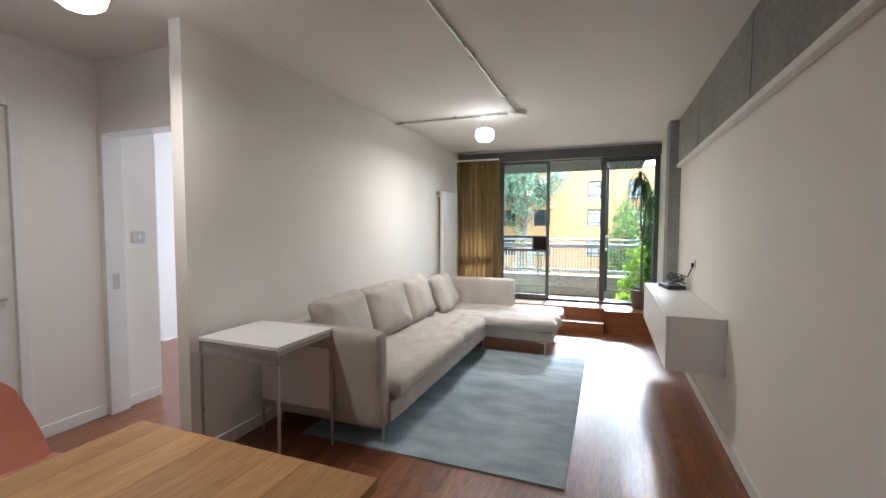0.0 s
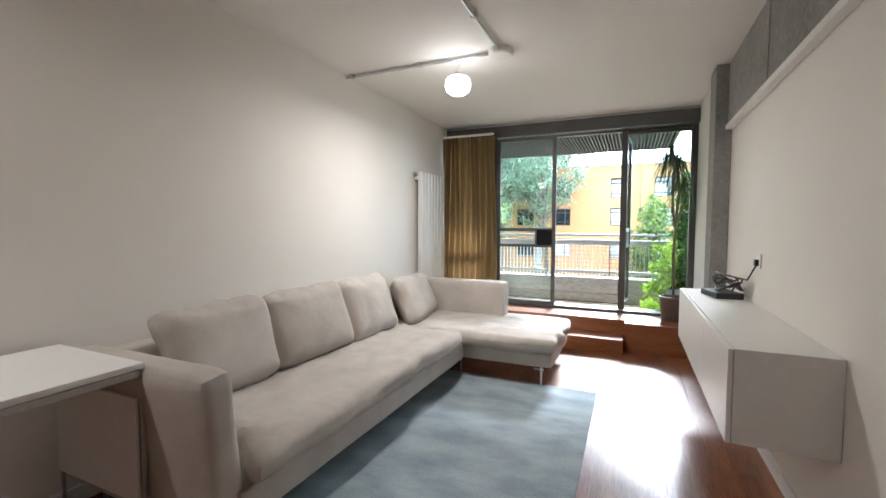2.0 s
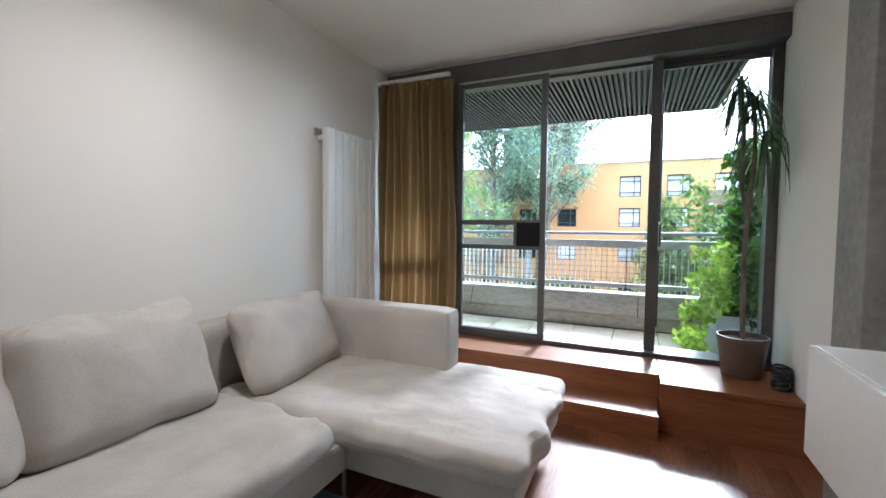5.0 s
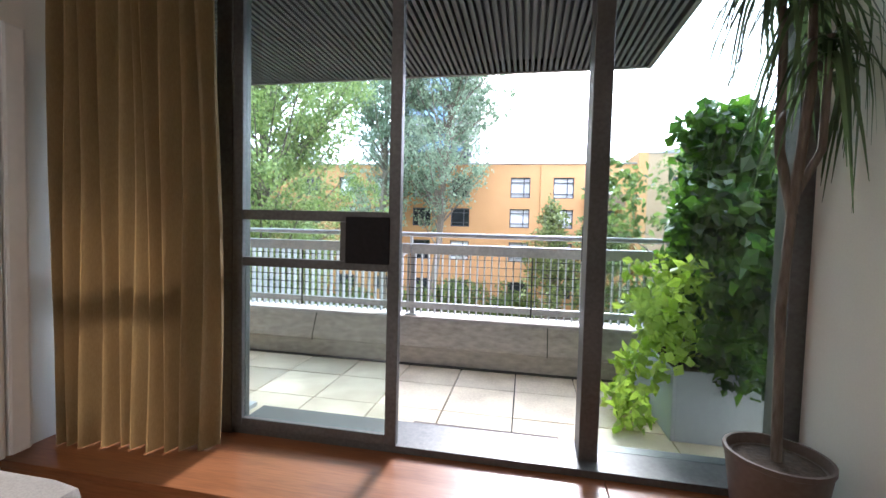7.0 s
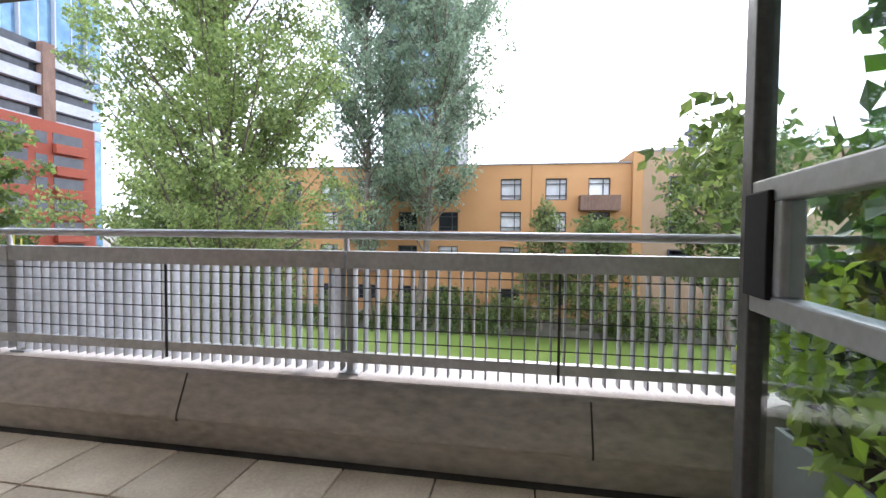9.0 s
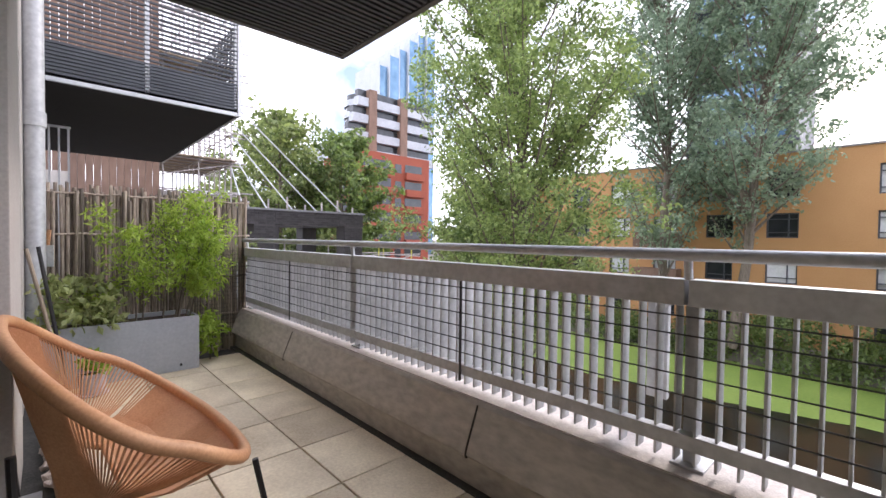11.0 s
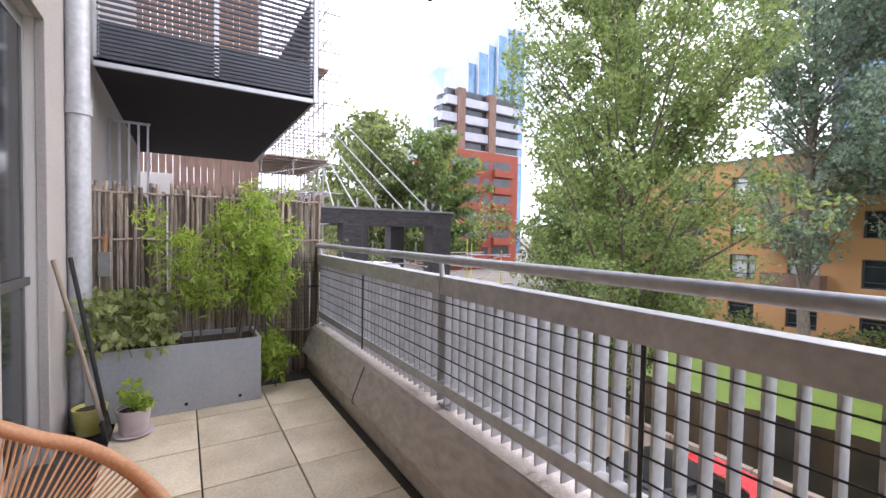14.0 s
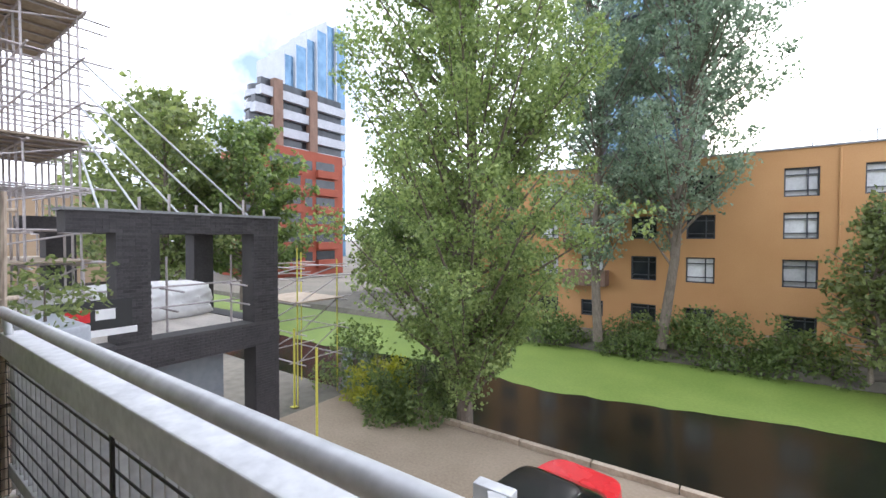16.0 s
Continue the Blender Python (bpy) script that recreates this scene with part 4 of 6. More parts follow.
# potted dragon tree and a small wire basket on the platform
def pot(name, label, x, y, z, r, h, material, soil=True):
    p = thing(name, label, "plant pot", pose(x, y, z))
    bm = bmesh.new()
    lathe(bm, [(r * 0.72, 0.0), (r * 0.76, 0.006), (r * 0.97, h * 0.93), (r, h * 0.94), (r, h), (r * 0.93, h), (r * 0.90, h * 0.88), (0.001, h * 0.87)])
    part("pot_body", bm, material, p, "", True)
    bm = bmesh.new()
    lathe(bm, [(r * 0.89, h * 0.875), (r * 0.6, h * 0.9), (0.001, h * 0.91)], 16)
    part("soil", bm, M_SOIL, p)
    return p


pot("plant_pot", "large dull brown round plant pot on the wooden platform", 1.245, 6.305, DECK, 0.147, 0.265, M_POT)
dr = thing("dragon_tree", "tall dragon tree with drooping strap leaves in a pot", "houseplant", pose(1.245, 6.305, DECK + 0.23))
rng = np.random.default_rng(3)
stems = [[(0, 0, -0.02), (-0.01, 0.01, 0.5), (0.0, 0.0, 0.85), (0.07, 0.0, 1.0), (0.075, 0.0, 1.35)], [(0, 0, 0.80), (-0.035, 0.02, 1.0), (-0.03, 0.05, 1.4), (-0.06, 0.05, 1.70)], [(0, 0, 0.83), (0.02, -0.02, 1.2), (0.0, -0.03, 1.55)]]
for s in stems:
    bm = bmesh.new()
    tube(bm, s, 0.016, 10, taper=0.010)
    part("stem", bm, M_BARK, dr, "", True)
for (x, y, z), n in ((stems[0][-1], 46), (stems[1][-1], 70), (stems[2][-1], 60)):
    bm = bmesh.new()
    for k in range(n):
        a, el, ln = rng.uniform(0, 6.283), rng.uniform(-0.1, 1.3), rng.uniform(0.28, 0.5)
        d, base = Vector((math.cos(a), math.sin(a), 0)), Vector((x, y, z - 0.14 * rng.random()))
        side = Vector((-math.sin(a), math.cos(a), 0))
        prev = None
        for q in range(7):
            t = q / 6
            p = base + d * ln * t * math.cos(el) * 0.6 + Vector((0, 0, ln * (t * math.sin(el) - 1.15 * t * t)))
            p.x, p.y = min(p.x, 0.16), max(min(p.y, 0.15), -0.5)
            w = 0.0085 * (1 - t) ** 0.6 + 0.001
            pair = (bm.verts.new(p + side * w), bm.verts.new(p - side * w))
            if prev:
                bm.faces.new((prev[0], prev[1], pair[1], pair[0]))
            prev = pair
    part("leaf_crown", bm, M_LEAF_DARK, dr, "drooping dark strap leaves", True)
bk = thing("candle_holder", "small dark blue glass candle holder on the platform", "candle holder", pose(1.41, 6.10, DECK))
for k in range(7):
    bm = bmesh.new()
    tube(bm, [(0.045 * math.cos(q * 0.3927) * (1 + 0.1 * math.sin(k)), 0.045 * math.sin(q * 0.3927), 0.008 + 0.02 * k + 0.012 * math.sin(q * 0.3927 + k)) for q in range(16)], 0.007, 6, True)
    part("coil", bm, M_DARKROD, bk, "", True)
bm = bmesh.new()
lathe(bm, [(0.036, 0.0), (0.038, 0.13), (0.034, 0.13), (0.032, 0.01)], 16)
part("cup", bm, M_DARKGLASS, bk, "", True)


# ---- terrace things ----
def planter(name, label, x0, x1, y0, y1, z1):
    p = thing(name, label, "planter", pose((x0 + x1) / 2, (y0 + y1) / 2, TERR))
    hx, hy, h = (x1 - x0) / 2, (y1 - y0) / 2, z1 - TERR
    bar("side_panel", M_ZINC, p, hx - 0.02, hx, -hy, hy, 0.001, h, 0.003)
    bar("side_panel", M_ZINC, p, -hx, -hx + 0.02, -hy, hy, 0.001, h, 0.003)
    bar("end_panel", M_ZINC, p, -hx + 0.02, hx - 0.02, -hy, -hy + 0.02, 0.001, h, 0.003)
    bar("end_panel", M_ZINC, p, -hx + 0.02, hx - 0.02, hy - 0.02, hy, 0.001, h, 0.003)
    bar("soil", M_SOIL, p, -hx + 0.02, hx - 0.02, -hy + 0.02, hy - 0.02, 0.02, h - 0.035)
    return p


box_planter = planter("planter", "long grey metal planter holding bamboo and herbs", -4.50, -4.09, 6.765, 7.735, 0.585)
for y in (7.28, 7.60):
    bm = bmesh.new()
    tube(bm, [(-4.092, y, TERR + 0.05), (-4.0885, y, TERR + 0.05)], 0.011, 10)
    hole = part("drain_hole", bm, M_MATTBLACK, box_planter)
    hole.matrix_parent_inverse = box_planter.matrix_world.inverted()
planter("planter", "grey metal planter under the ivy", 1.24, 1.70, 7.26, 8.04, 0.53)


def greenery(name, label, category, m, stems, centres, radii, per, size, material, seed, droop=0.3, long=1.8, bark=M_BARK, kind=""):
    """A plant: stems and a crown of many small leaves."""
    rng = np.random.default_rng(seed)
    t = thing(name, label, category, m, kind=kind)
    bm = bmesh.new()
    for pts, r in stems:
        tube(bm, pts, r, 7, taper=r * 0.35)
    if stems:
        part("stem", bm, bark, t, "", True)
    pts = clumps(rng, centres, radii, per)
    ob = new("crown", leaf_mesh("crown", pts, size, material, rng, droop, long))
    ob.parent = t
    return t


rng = np.random.default_rng(21)
cs, rs, st_ = [], [], []
for k in range(12):
    y = rng.uniform(-0.22, 0.56)
    h = rng.uniform(0.70, 1.12)
    top = (rng.uniform(0.0, 0.22), y + rng.uniform(-0.12, 0.15), h)
    st_.append(([(rng.uniform(-0.05, 0.05), y * 0.6, -0.05), (0.02, y * 0.8, h * 0.5), top], 0.007))
    for q in range(7):
        f = 0.30 + 0.70 * q / 6
        cs.append((top[0] * f + rng.normal() * 0.07, y + rng.normal() * 0.10, h * f))
        rs.append(rng.uniform(0.07, 0.14))
greenery("bamboo_plant", "leafy bright green bamboo growing in the grey planter", "plant", pose(-4.27, 7.38, 0.57), st_, cs, rs, 72, 0.056, M_LEAF_BAMBOO, 5, 0.5, 4.2)
greenery("herb", "straggly pale green herbs in the grey planter", "plant", pose(-4.26, 6.98, 0.56), [([(0, 0, -0.05), (0.05, 0.02, 0.2)], 0.006)],
         [(rng.uniform(-0.12, 0.25), rng.uniform(-0.22, 0.2), rng.uniform(0.02, 0.36)) for k in range(26)], [0.09] * 26, 32, 0.062, M_LEAF_HERB, 6, 0.2, 1.7)
greenery("weed", "green weeds growing beside the planter", "plant", pose(-4.30, 7.87, TERR), [([(0, 0, 0), (0.03, 0.02, 0.3)], 0.005)],
         [(rng.uniform(-0.1, 0.14), rng.uniform(-0.08, 0.1), rng.uniform(0.08, 0.42)) for k in range(14)], [0.08] * 14, 26, 0.07, M_LEAF_BAMBOO, 7, 0.3, 2.6)

# bamboo cane screen
scr = thing("bamboo_screen", "weathered split bamboo screen tied with wire", "screen", pose(-4.64, 7.5, TERR))
rng = np.random.default_rng(12)
cane_meshes = []
for h in (1.46, 1.50, 1.54):
    bm = bmesh.new()
    tube(bm, [(0, 0, 0), (0.003, 0, h * 0.5), (0, 0.002, h)], 0.0125, 7)
    cane_meshes.append(mesh_of("cane", bm, M_BAMBOO, True))
for k in range(150):
    piece("cane", cane_meshes[rng.integers(3)], scr, pose(rng.uniform(-0.008, 0.008) - (0.03 if k % 2 else 0), -0.80 + 0.0107 * k, -0.06 * rng.random(), rng.uniform(-1.0, 1.0), rng.uniform(-0.7, 0.7), rng.uniform(0, 360)))
for z in (0.35, 0.72, 1.12, 1.45):
    bm = bmesh.new()
    tube(bm, [(0.018, -0.82 + 0.082 * q, z + 0.006 * math.sin(q * 2)) for q in range(21)], 0.009, 6)
    part("binding", bm, M_BAMBOO, scr, "split cane binding strip", True)
bm = bmesh.new()
for q in range(26):
    tube(bm, [(0.03, 0.28 + 0.0208 * q, 0.12), (0.03, 0.28 + 0.0208 * q, 1.0)], 0.0016, 4)
for q in range(22):
    tube(bm, [(0.03, 0.27, 0.13 + 0.04 * q), (0.03, 0.81, 0.13 + 0.04 * q)], 0.0016, 4)
part("wire_mesh", bm, M_DARKROD, scr, "dark wire mesh over the canes")


# small pots by the planter
pot("flower_pot", "cream and yellow glazed flower pot on the paving", -4.02, 6.80, TERR, 0.085, 0.155, M_YELLOWPOT)
pot("flower_pot", "pale pink patterned flower pot on a saucer", -3.87, 7.02, TERR + 0.016, 0.088, 0.145, M_PINKPOT)
bm = bmesh.new()
lathe(bm, [(0.05, 0.0), (0.085, 0.004), (0.098, 0.016), (0.09, 0.016), (0.05, 0.008)], 24)
solo("saucer", bm, M_PINKPOT, "pale glazed saucer under the pink pot", "saucer", pose(-3.87, 7.02, TERR + 0.001), smooth=True)
greenery("seedling", "small bright green seedling in the pink pot", "plant", pose(-3.87, 7.02, TERR + 0.14), [([(0, 0, 0), (0.01, 0.0, 0.1)], 0.004)],
         [(rng.uniform(-0.05, 0.06), rng.uniform(-0.05, 0.06), rng.uniform(0.03, 0.15)) for k in range(6)], [0.05] * 6, 14, 0.06, M_LEAF_BAMBOO, 31, 0.0, 1.6)

# woven cord loveseat
def loveseat(m):
    c = thing("cord_loveseat", "tan woven cord loveseat with a rounded tube rim on black legs", "garden chair", m)
    N = 72
    rim = []
    for k in range(N):
        a = 2 * math.pi * k / N
        ca, sa = math.cos(a), math.sin(a)
        x = 0.55 * abs(ca) ** 0.8 * (1 if ca > 0 else -1)
        y = (0.31 if sa > 0 else 0.25) * abs(sa) ** 0.8 * (1 if sa > 0 else -1)
        back = max(0.0, -sa)
        z = 0.38 + 0.46 * ((1 - sa) / 2) ** 1.2
        rim.append(Vector((x, y - 0.05 * back, z)))
    bm = bmesh.new()
    tube(bm, rim, 0.021, 12, True)
    part("rim", bm, M_CORD, c, "cord-wrapped tube rim", True)
    bar_y, bar_z, hw = -0.10, 0.33, 0.26
    bm = bmesh.new()
    tube(bm, [(-hw, bar_y, bar_z), (-hw * 0.8, bar_y + 0.075, bar_z - 0.02), (hw * 0.8, bar_y + 0.075, bar_z - 0.02), (hw, bar_y, bar_z), (hw * 0.8, bar_y - 0.075, bar_z + 0.02), (-hw * 0.8, bar_y - 0.075, bar_z + 0.02)], 0.012, 10, True)
    part("centre_bar", bm, M_CORD, c, "", True)
    back, seat, fans = bmesh.new(), bmesh.new(), []
    dense = 620
    for k in range(dense):
        f = k / dense * N
        i = int(f)
        p = rim[i].lerp(rim[(i + 1) % N], f - i)
        a = 2 * math.pi * f / N
        sa = math.sin(a)
        ix = max(-hw, min(hw, p.x * 0.62))
        gap = 0.075 * min(1.0, (hw - abs(ix)) / (0.2 * hw)) * (1 if sa > 0 else -1)
        inner = Vector((ix, bar_y + gap, bar_z - 0.3 * gap))
        if abs(sa) > 0.62:
            target = seat if sa > 0 else back
        elif k % 4 == 0:
            target = bmesh.new()
            fans.append(target)
        else:
            continue
        mid = inner.lerp(p, 0.5) + Vector((0, 0, -0.03 if sa > 0.5 else -0.012))
        tube(target, [inner, mid, p], 0.0032, 4)
    tagged(part("back_weave", back, M_CORD, c, "closely strung back cords"), kind="stuff")
    tagged(part("seat_weave", seat, M_CORD, c, "closely strung seat cords"), kind="stuff")
    for fan in fans:
        part("side_cord", fan, M_CORD, c)
    for s in (-1, 1):
        bm = bmesh.new()
        tube(bm, [(s * 0.40, 0.28, 0.39), (s * 0.42, 0.31, 0.22), (s * 0.44, 0.26, 0.012), (s * 0.44, -0.24, 0.012), (s * 0.42, -0.27, 0.25), (s * 0.40, -0.28, 0.60)], 0.010, 8)
        part("leg_frame", bm, M_BLACK, c, "black steel leg frame", True)
    return c


loveseat(pose(-1.89, 6.985, TERR, 0, 0, 3) @ Matrix.Diagonal((1.04, 1.0, 1.0, 1)))

bm = bmesh.new()
cube(bm, -0.17, 0.64, 6.94, 7.13, TERR + 0.002, TERR + 0.014, 0.004)
solo("door_mat", bm, M_MAT, "dark brown coir doormat on the paving", "doormat")

# ivy over a trellis at the other end
tre = thing("trellis", "thin metal mesh trellis carrying the ivy", "trellis", pose(1.78, 7.6, TERR))
for k in range(10):
    bar("upright", M_DARKROD, tre, -0.002, 0.002, -0.66 + 0.14 * k, -0.656 + 0.14 * k, 0.0, 1.75, 0.0005)
for k in range(10):
    bar("crossbar", M_DARKROD, tre, -0.002, 0.002, -0.67, 0.64, 0.05 + 0.185 * k, 0.054 + 0.185 * k, 0.0005)
rng = np.random.default_rng(17)
cs = [(rng.uniform(-0.28, 0.12), rng.uniform(-0.62, 0.62), rng.uniform(0.35, 1.95)) for k in range(150)]
cs = [c for c in cs if c[2] < 1.55 + 0.35 * math.sin(c[1] * 4 + 1)]
greenery("ivy", "dense dark green ivy climbing the trellis", "ivy", pose(1.74, 7.6, TERR), [([(0.1, -0.4, 0), (-0.02, -0.3, 0.9), (0.05, -0.2, 1.7)], 0.014), ([(0.1, 0.3, 0), (0.0, 0.2, 0.8), (-0.05, 0.3, 1.6)], 0.012)],
         cs, [0.15] * len(cs), 52, 0.085, M_LEAF_IVY, 18, 0.4, 1.25)
cs = [(rng.uniform(-0.30, 0.05), rng.uniform(-0.42, 0.42), rng.uniform(0.0, 0.55)) for k in range(34)]
cs += [(-0.36 - 0.05 * rng.random(), rng.uniform(-0.35, 0.0), rng.uniform(-0.35, 0.1)) for k in range(9)]
greenery("climber", "bright green trailing climber spilling over the planter", "plant", pose(1.44, 7.62, 0.52), [([(0, 0, -0.05), (-0.1, -0.1, 0.3)], 0.007)],
         cs, [0.11] * len(cs), 24, 0.075, M_LEAF_BAMBOO, 19, 0.3, 1.4)
cs = [(rng.uniform(-0.75, 0.3), rng.uniform(-0.1, 0.3), rng.uniform(0.3, 1.35)) for k in range(40)]
greenery("shrub", "twiggy shrub leaning over the railing", "shrub", pose(1.72, 8.28, 0.45), [([(0.1, 0.05, 0.0), (-0.2, 0.1, 0.6), (-0.7, 0.15, 0.95)], 0.012), ([(0.1, 0.0, 0.0), (0.05, 0.1, 0.7), (-0.1, 0.12, 1.3)], 0.012)],
         cs, [0.13] * len(cs), 26, 0.065, M_LEAF_BUSH, 20, 0.2, 1.6)

# ---- neighbouring balcony and yard ----
nb = thing("neighbour_balcony", "dark slatted balcony projecting from the next flat", "balcony", pose(-7.05, 7.51, 2.56), kind="structure")
bar("floor_slab", M_MATTBLACK, nb, -2.1, 2.02, -0.82, 0.81, 0.0, 0.10)
bar("edge_strip", M_FRAME_LIGHT, nb, 2.022, 2.05, -0.82, 0.84, -0.005, 0.035)
bar("edge_strip", M_FRAME_LIGHT, nb, -2.1, 2.05, 0.812, 0.84, -0.005, 0.035)
for k in range(13):
    z = 0.06 + 0.032 * k if k < 9 else 0
    if k < 9:
        bar("slat", M_DARKCLAD, nb, 2.03, 2.045, -0.80, 0.82, z, z + 0.026, 0.002)
        bar("slat", M_DARKCLAD, nb, -2.1, 2.03, 0.82, 0.835, z, z + 0.026, 0.002)
for k in range(15):
    z = 0.36 + 0.046 * k
    bar("slat", M_DARKCLAD, nb, 2.03, 2.045, -0.80, 0.82, z, z + 0.021, 0.002)
    bar("slat", M_DARKCLAD, nb, -2.1, 2.03, 0.82, 0.835, z, z + 0.021, 0.002)
bar("backing", M_DARKCLAD, nb, 2.01, 2.02, -0.80, 0.80, 0.05, 0.345)
for y in (-0.8, 0.0, 0.80):
    bar("post", M_FRAME_LIGHT, nb, 2.0, 2.045, y - 0.02, y + 0.02, 0.06, 1.06)
bar("post", M_FRAME_LIGHT, nb, 2.03, 2.06, 0.81, 0.85, -0.005, 1.06)
gr = thing("metal_fence", "grey metal bar fence beyond the bamboo screen", "fence", pose(-6.0, 6.92, TERR), kind="structure")
bm = bmesh.new()
cube(bm, -0.009, 0.009, -0.009, 0.009, 0.0, 2.21)
fb = mesh_of("fence_bar", bm, M_FRAME_LIGHT)
for k in range(9):
    piece("fence_bar", fb, gr, pose(0, -0.55 + 0.075 * k, 0))
bar("fence_rail", M_FRAME_LIGHT, gr, -0.01, 0.01, -0.56, 0.07, 2.21, 2.235)
yard = thing("clad_wall", "brown timber clad wall behind scaffolding", "wall", pose(-13.5, 6.9, 0), kind="structure")
for k in range(26):
    bar("board", M_TIMBERCLAD, yard, 0.0, 0.03, -1.8 + 0.15 * k, -1.8 + 0.15 * k + 0.143, -1.0, 8.4, 0.002)
bar("pale_panel", M_RENDER, yard, 3.0, 3.05, -0.9, 0.2, -0.5, 2.4)
bar("deck_edge", M_DARKCLAD, yard, 0.05, 6.5, -1.0, 1.5, -0.4, 0.02)


# garden tools leaning by the rainwater pipe
for k, (dx, mt) in enumerate(((0.0, M_DARKROD), (0.07, M_BOARD))):
    gtool = thing("garden_tool", "long-handled garden tool leaning in the wall corner", "garden tool", pose(-3.93 + dx, 6.90, TERR, 8 + 3 * k, 6, 0))
    bm = bmesh.new()
    tube(bm, [(0, 0, 0.12), (0, 0, 1.05)], 0.011, 8)
    part("handle", bm, mt, gtool, "", True)
    bm = bmesh.new()
    cube(bm, -0.05, 0.05, -0.008, 0.008, 0.0, 0.13, 0.004)
    part("blade", bm, M_DARKROD, gtool)
trowel = thing("hand_fork", "small wooden-handled garden trowel hanging on the screen", "trowel", pose(-4.585, 6.80, 1.12))
bm = bmesh.new()
tube(bm, [(0, 0, 0.05), (0, 0.01, 0.17)], 0.014, 8)
part("handle", bm, M_CORD, trowel, "", True)
bm = bmesh.new()
cube(bm, -0.004, 0.004, -0.035, 0.035, -0.12, 0.05, 0.003)
part("blade", bm, M_STEEL, trowel)


# ---- ground, canal and courtyard ----
GND, WAT = -4.1, -4.8
bm = bmesh.new()
prof = [(-60, GND), (18.6, GND), (18.62, WAT - 0.5), (32.2, WAT - 0.5), (32.6, GND - 0.3), (34, GND), (900, GND + 2)]
cols = [[bm.verts.new((x, y, z)) for y, z in prof] for x in (-900, -60, -13, 13, 60, 900)]
for a, b in zip(cols, cols[1:]):
    for k in range(len(prof) - 1):
        bm.faces.new((a[k], b[k], b[k + 1], a[k + 1]))
solo("ground", bm, M_GROUND, "bare earth ground along the canal", "ground", kind="structure")
bm = bmesh.new()
cube(bm, -300, 300, 18.60, 32.35, WAT - 0.06, WAT)
solo("water", bm, M_WATER, "still dark canal water", "canal", kind="structure")
bm = bmesh.new()
rng = np.random.default_rng(2)
xs = [-60 + 0.75 * k for k in range(140)]
near = [25.2 + 1.6 * noise.noise(Vector((x * 0.13, 1.5, 0))) + 0.7 * noise.noise(Vector((x * 0.6, 4, 0))) + 0.02 * (x + 9) for x in xs]
lo = [bm.verts.new((x, max(y, 19.2), WAT + 0.008)) for x, y in zip(xs, near)]
hi = [bm.verts.new((x, 32.3, WAT + 0.008)) for x in xs]
for k in range(len(xs) - 1):
    bm.faces.new((lo[k], lo[k + 1], hi[k + 1], hi[k]))
solo("duckweed", bm, M_ALGAE, "bright green duckweed floating on the canal", "duckweed", kind="stuff")
bm = bmesh.new()
cube(bm, -14.0, 6.0, 9.5, 18.35, GND + 0.004, GND + 0.03)
solo("pavement", bm, M_COURT, "sandy gravel yard beside the canal", "yard", kind="structure")
kb = thing("kerb", "timber edging along the canal bank", "kerb", pose(0, 18.45, GND), kind="structure")
for k in range(9):
    bar("beam", M_BOARD, kb, -11 + 1.9 * k, -11 + 1.9 * k + 1.87, -0.09, 0.09, 0.0, 0.16, 0.015)

# parked car: body, glass, wheels
car = thing("car", "red hatchback with a black roof parked in the yard", "car", pose(-5.1, 14.8, GND + 0.03, 0, 0, -8))
def car_shell(name, half, bottom_z, top_z, y0, y1, material, tuck, label=""):
    bm = bmesh.new()
    rows_ = []
    for j in range(9):
        t = j / 8
        z = bottom_z + (top_z - bottom_z) * t
        w = half - tuck * t ** 1.5
        a, b = y0 + (0.55 if tuck > 0.1 else 0.06) * t, y1 - (0.85 if tuck > 0.1 else 0.10) * t
        ring = []
        for k in range(28):
            q = 2 * math.pi * k / 28
            c, s = math.cos(q), math.sin(q)
            ring.append(bm.verts.new((w * abs(c) ** 0.35 * (1 if c > 0 else -1), (a + b) / 2 + (b - a) / 2 * abs(s) ** 0.4 * (1 if s > 0 else -1), z)))
        rows_.append(ring)
    for a, b in zip(rows_, rows_[1:]):
        for k in range(28):
            bm.faces.new((a[k], a[(k + 1) % 28], b[(k + 1) % 28], b[k]))
    bm.faces.new(rows_[-1])
    bm.faces.new(rows_[0][::-1])
    return part(name, bm, material, car, label, True)
car_shell("body", 0.86, 0.22, 0.90, -1.95, 1.95, M_RED, 0.05, "glossy red bodywork")
car_shell("cabin_glass", 0.78, 0.90, 1.36, -1.75, 1.25, M_CARGLASS, 0.16, "dark tinted windows")
car_shell("roof", 0.60, 1.362, 1.40, -1.12, 0.36, M_BLACK, 0.02, "black roof")
for x in (-0.80, 0.80):
    for y in (-1.25, 1.25):
        bm = bmesh.new()
        lathe(bm, [(0.2, -0.10), (0.31, -0.09), (0.32, 0.0), (0.31, 0.09), (0.2, 0.10)], 24)
        bm.transform(pose(x, y, 0.32, 0, 90, 0))
        wh = part("wheel", bm, M_BLACK, car, "black tyre", True)
        bm = bmesh.new()
        lathe(bm, [(0.19, -0.106), (0.19, 0.106)], 12)
        bm.transform(pose(x, y, 0.32, 0, 90, 0))
        part("rim", bm, M_STEEL, wh)
bm = bmesh.new()
cube(bm, -0.55, 0.55, -0.05, 0.05, 0.12, 1.0, 0.04)
cube(bm, -0.6, 0.6, -0.25, 0.25, 0.0, 0.12, 0.03)
solo("barrier", bm, M_ORANGE, "orange-red plastic site barrier on the ground", "barrier", pose(-10.6, 12.6, GND + 0.03, 0, 0, 60))

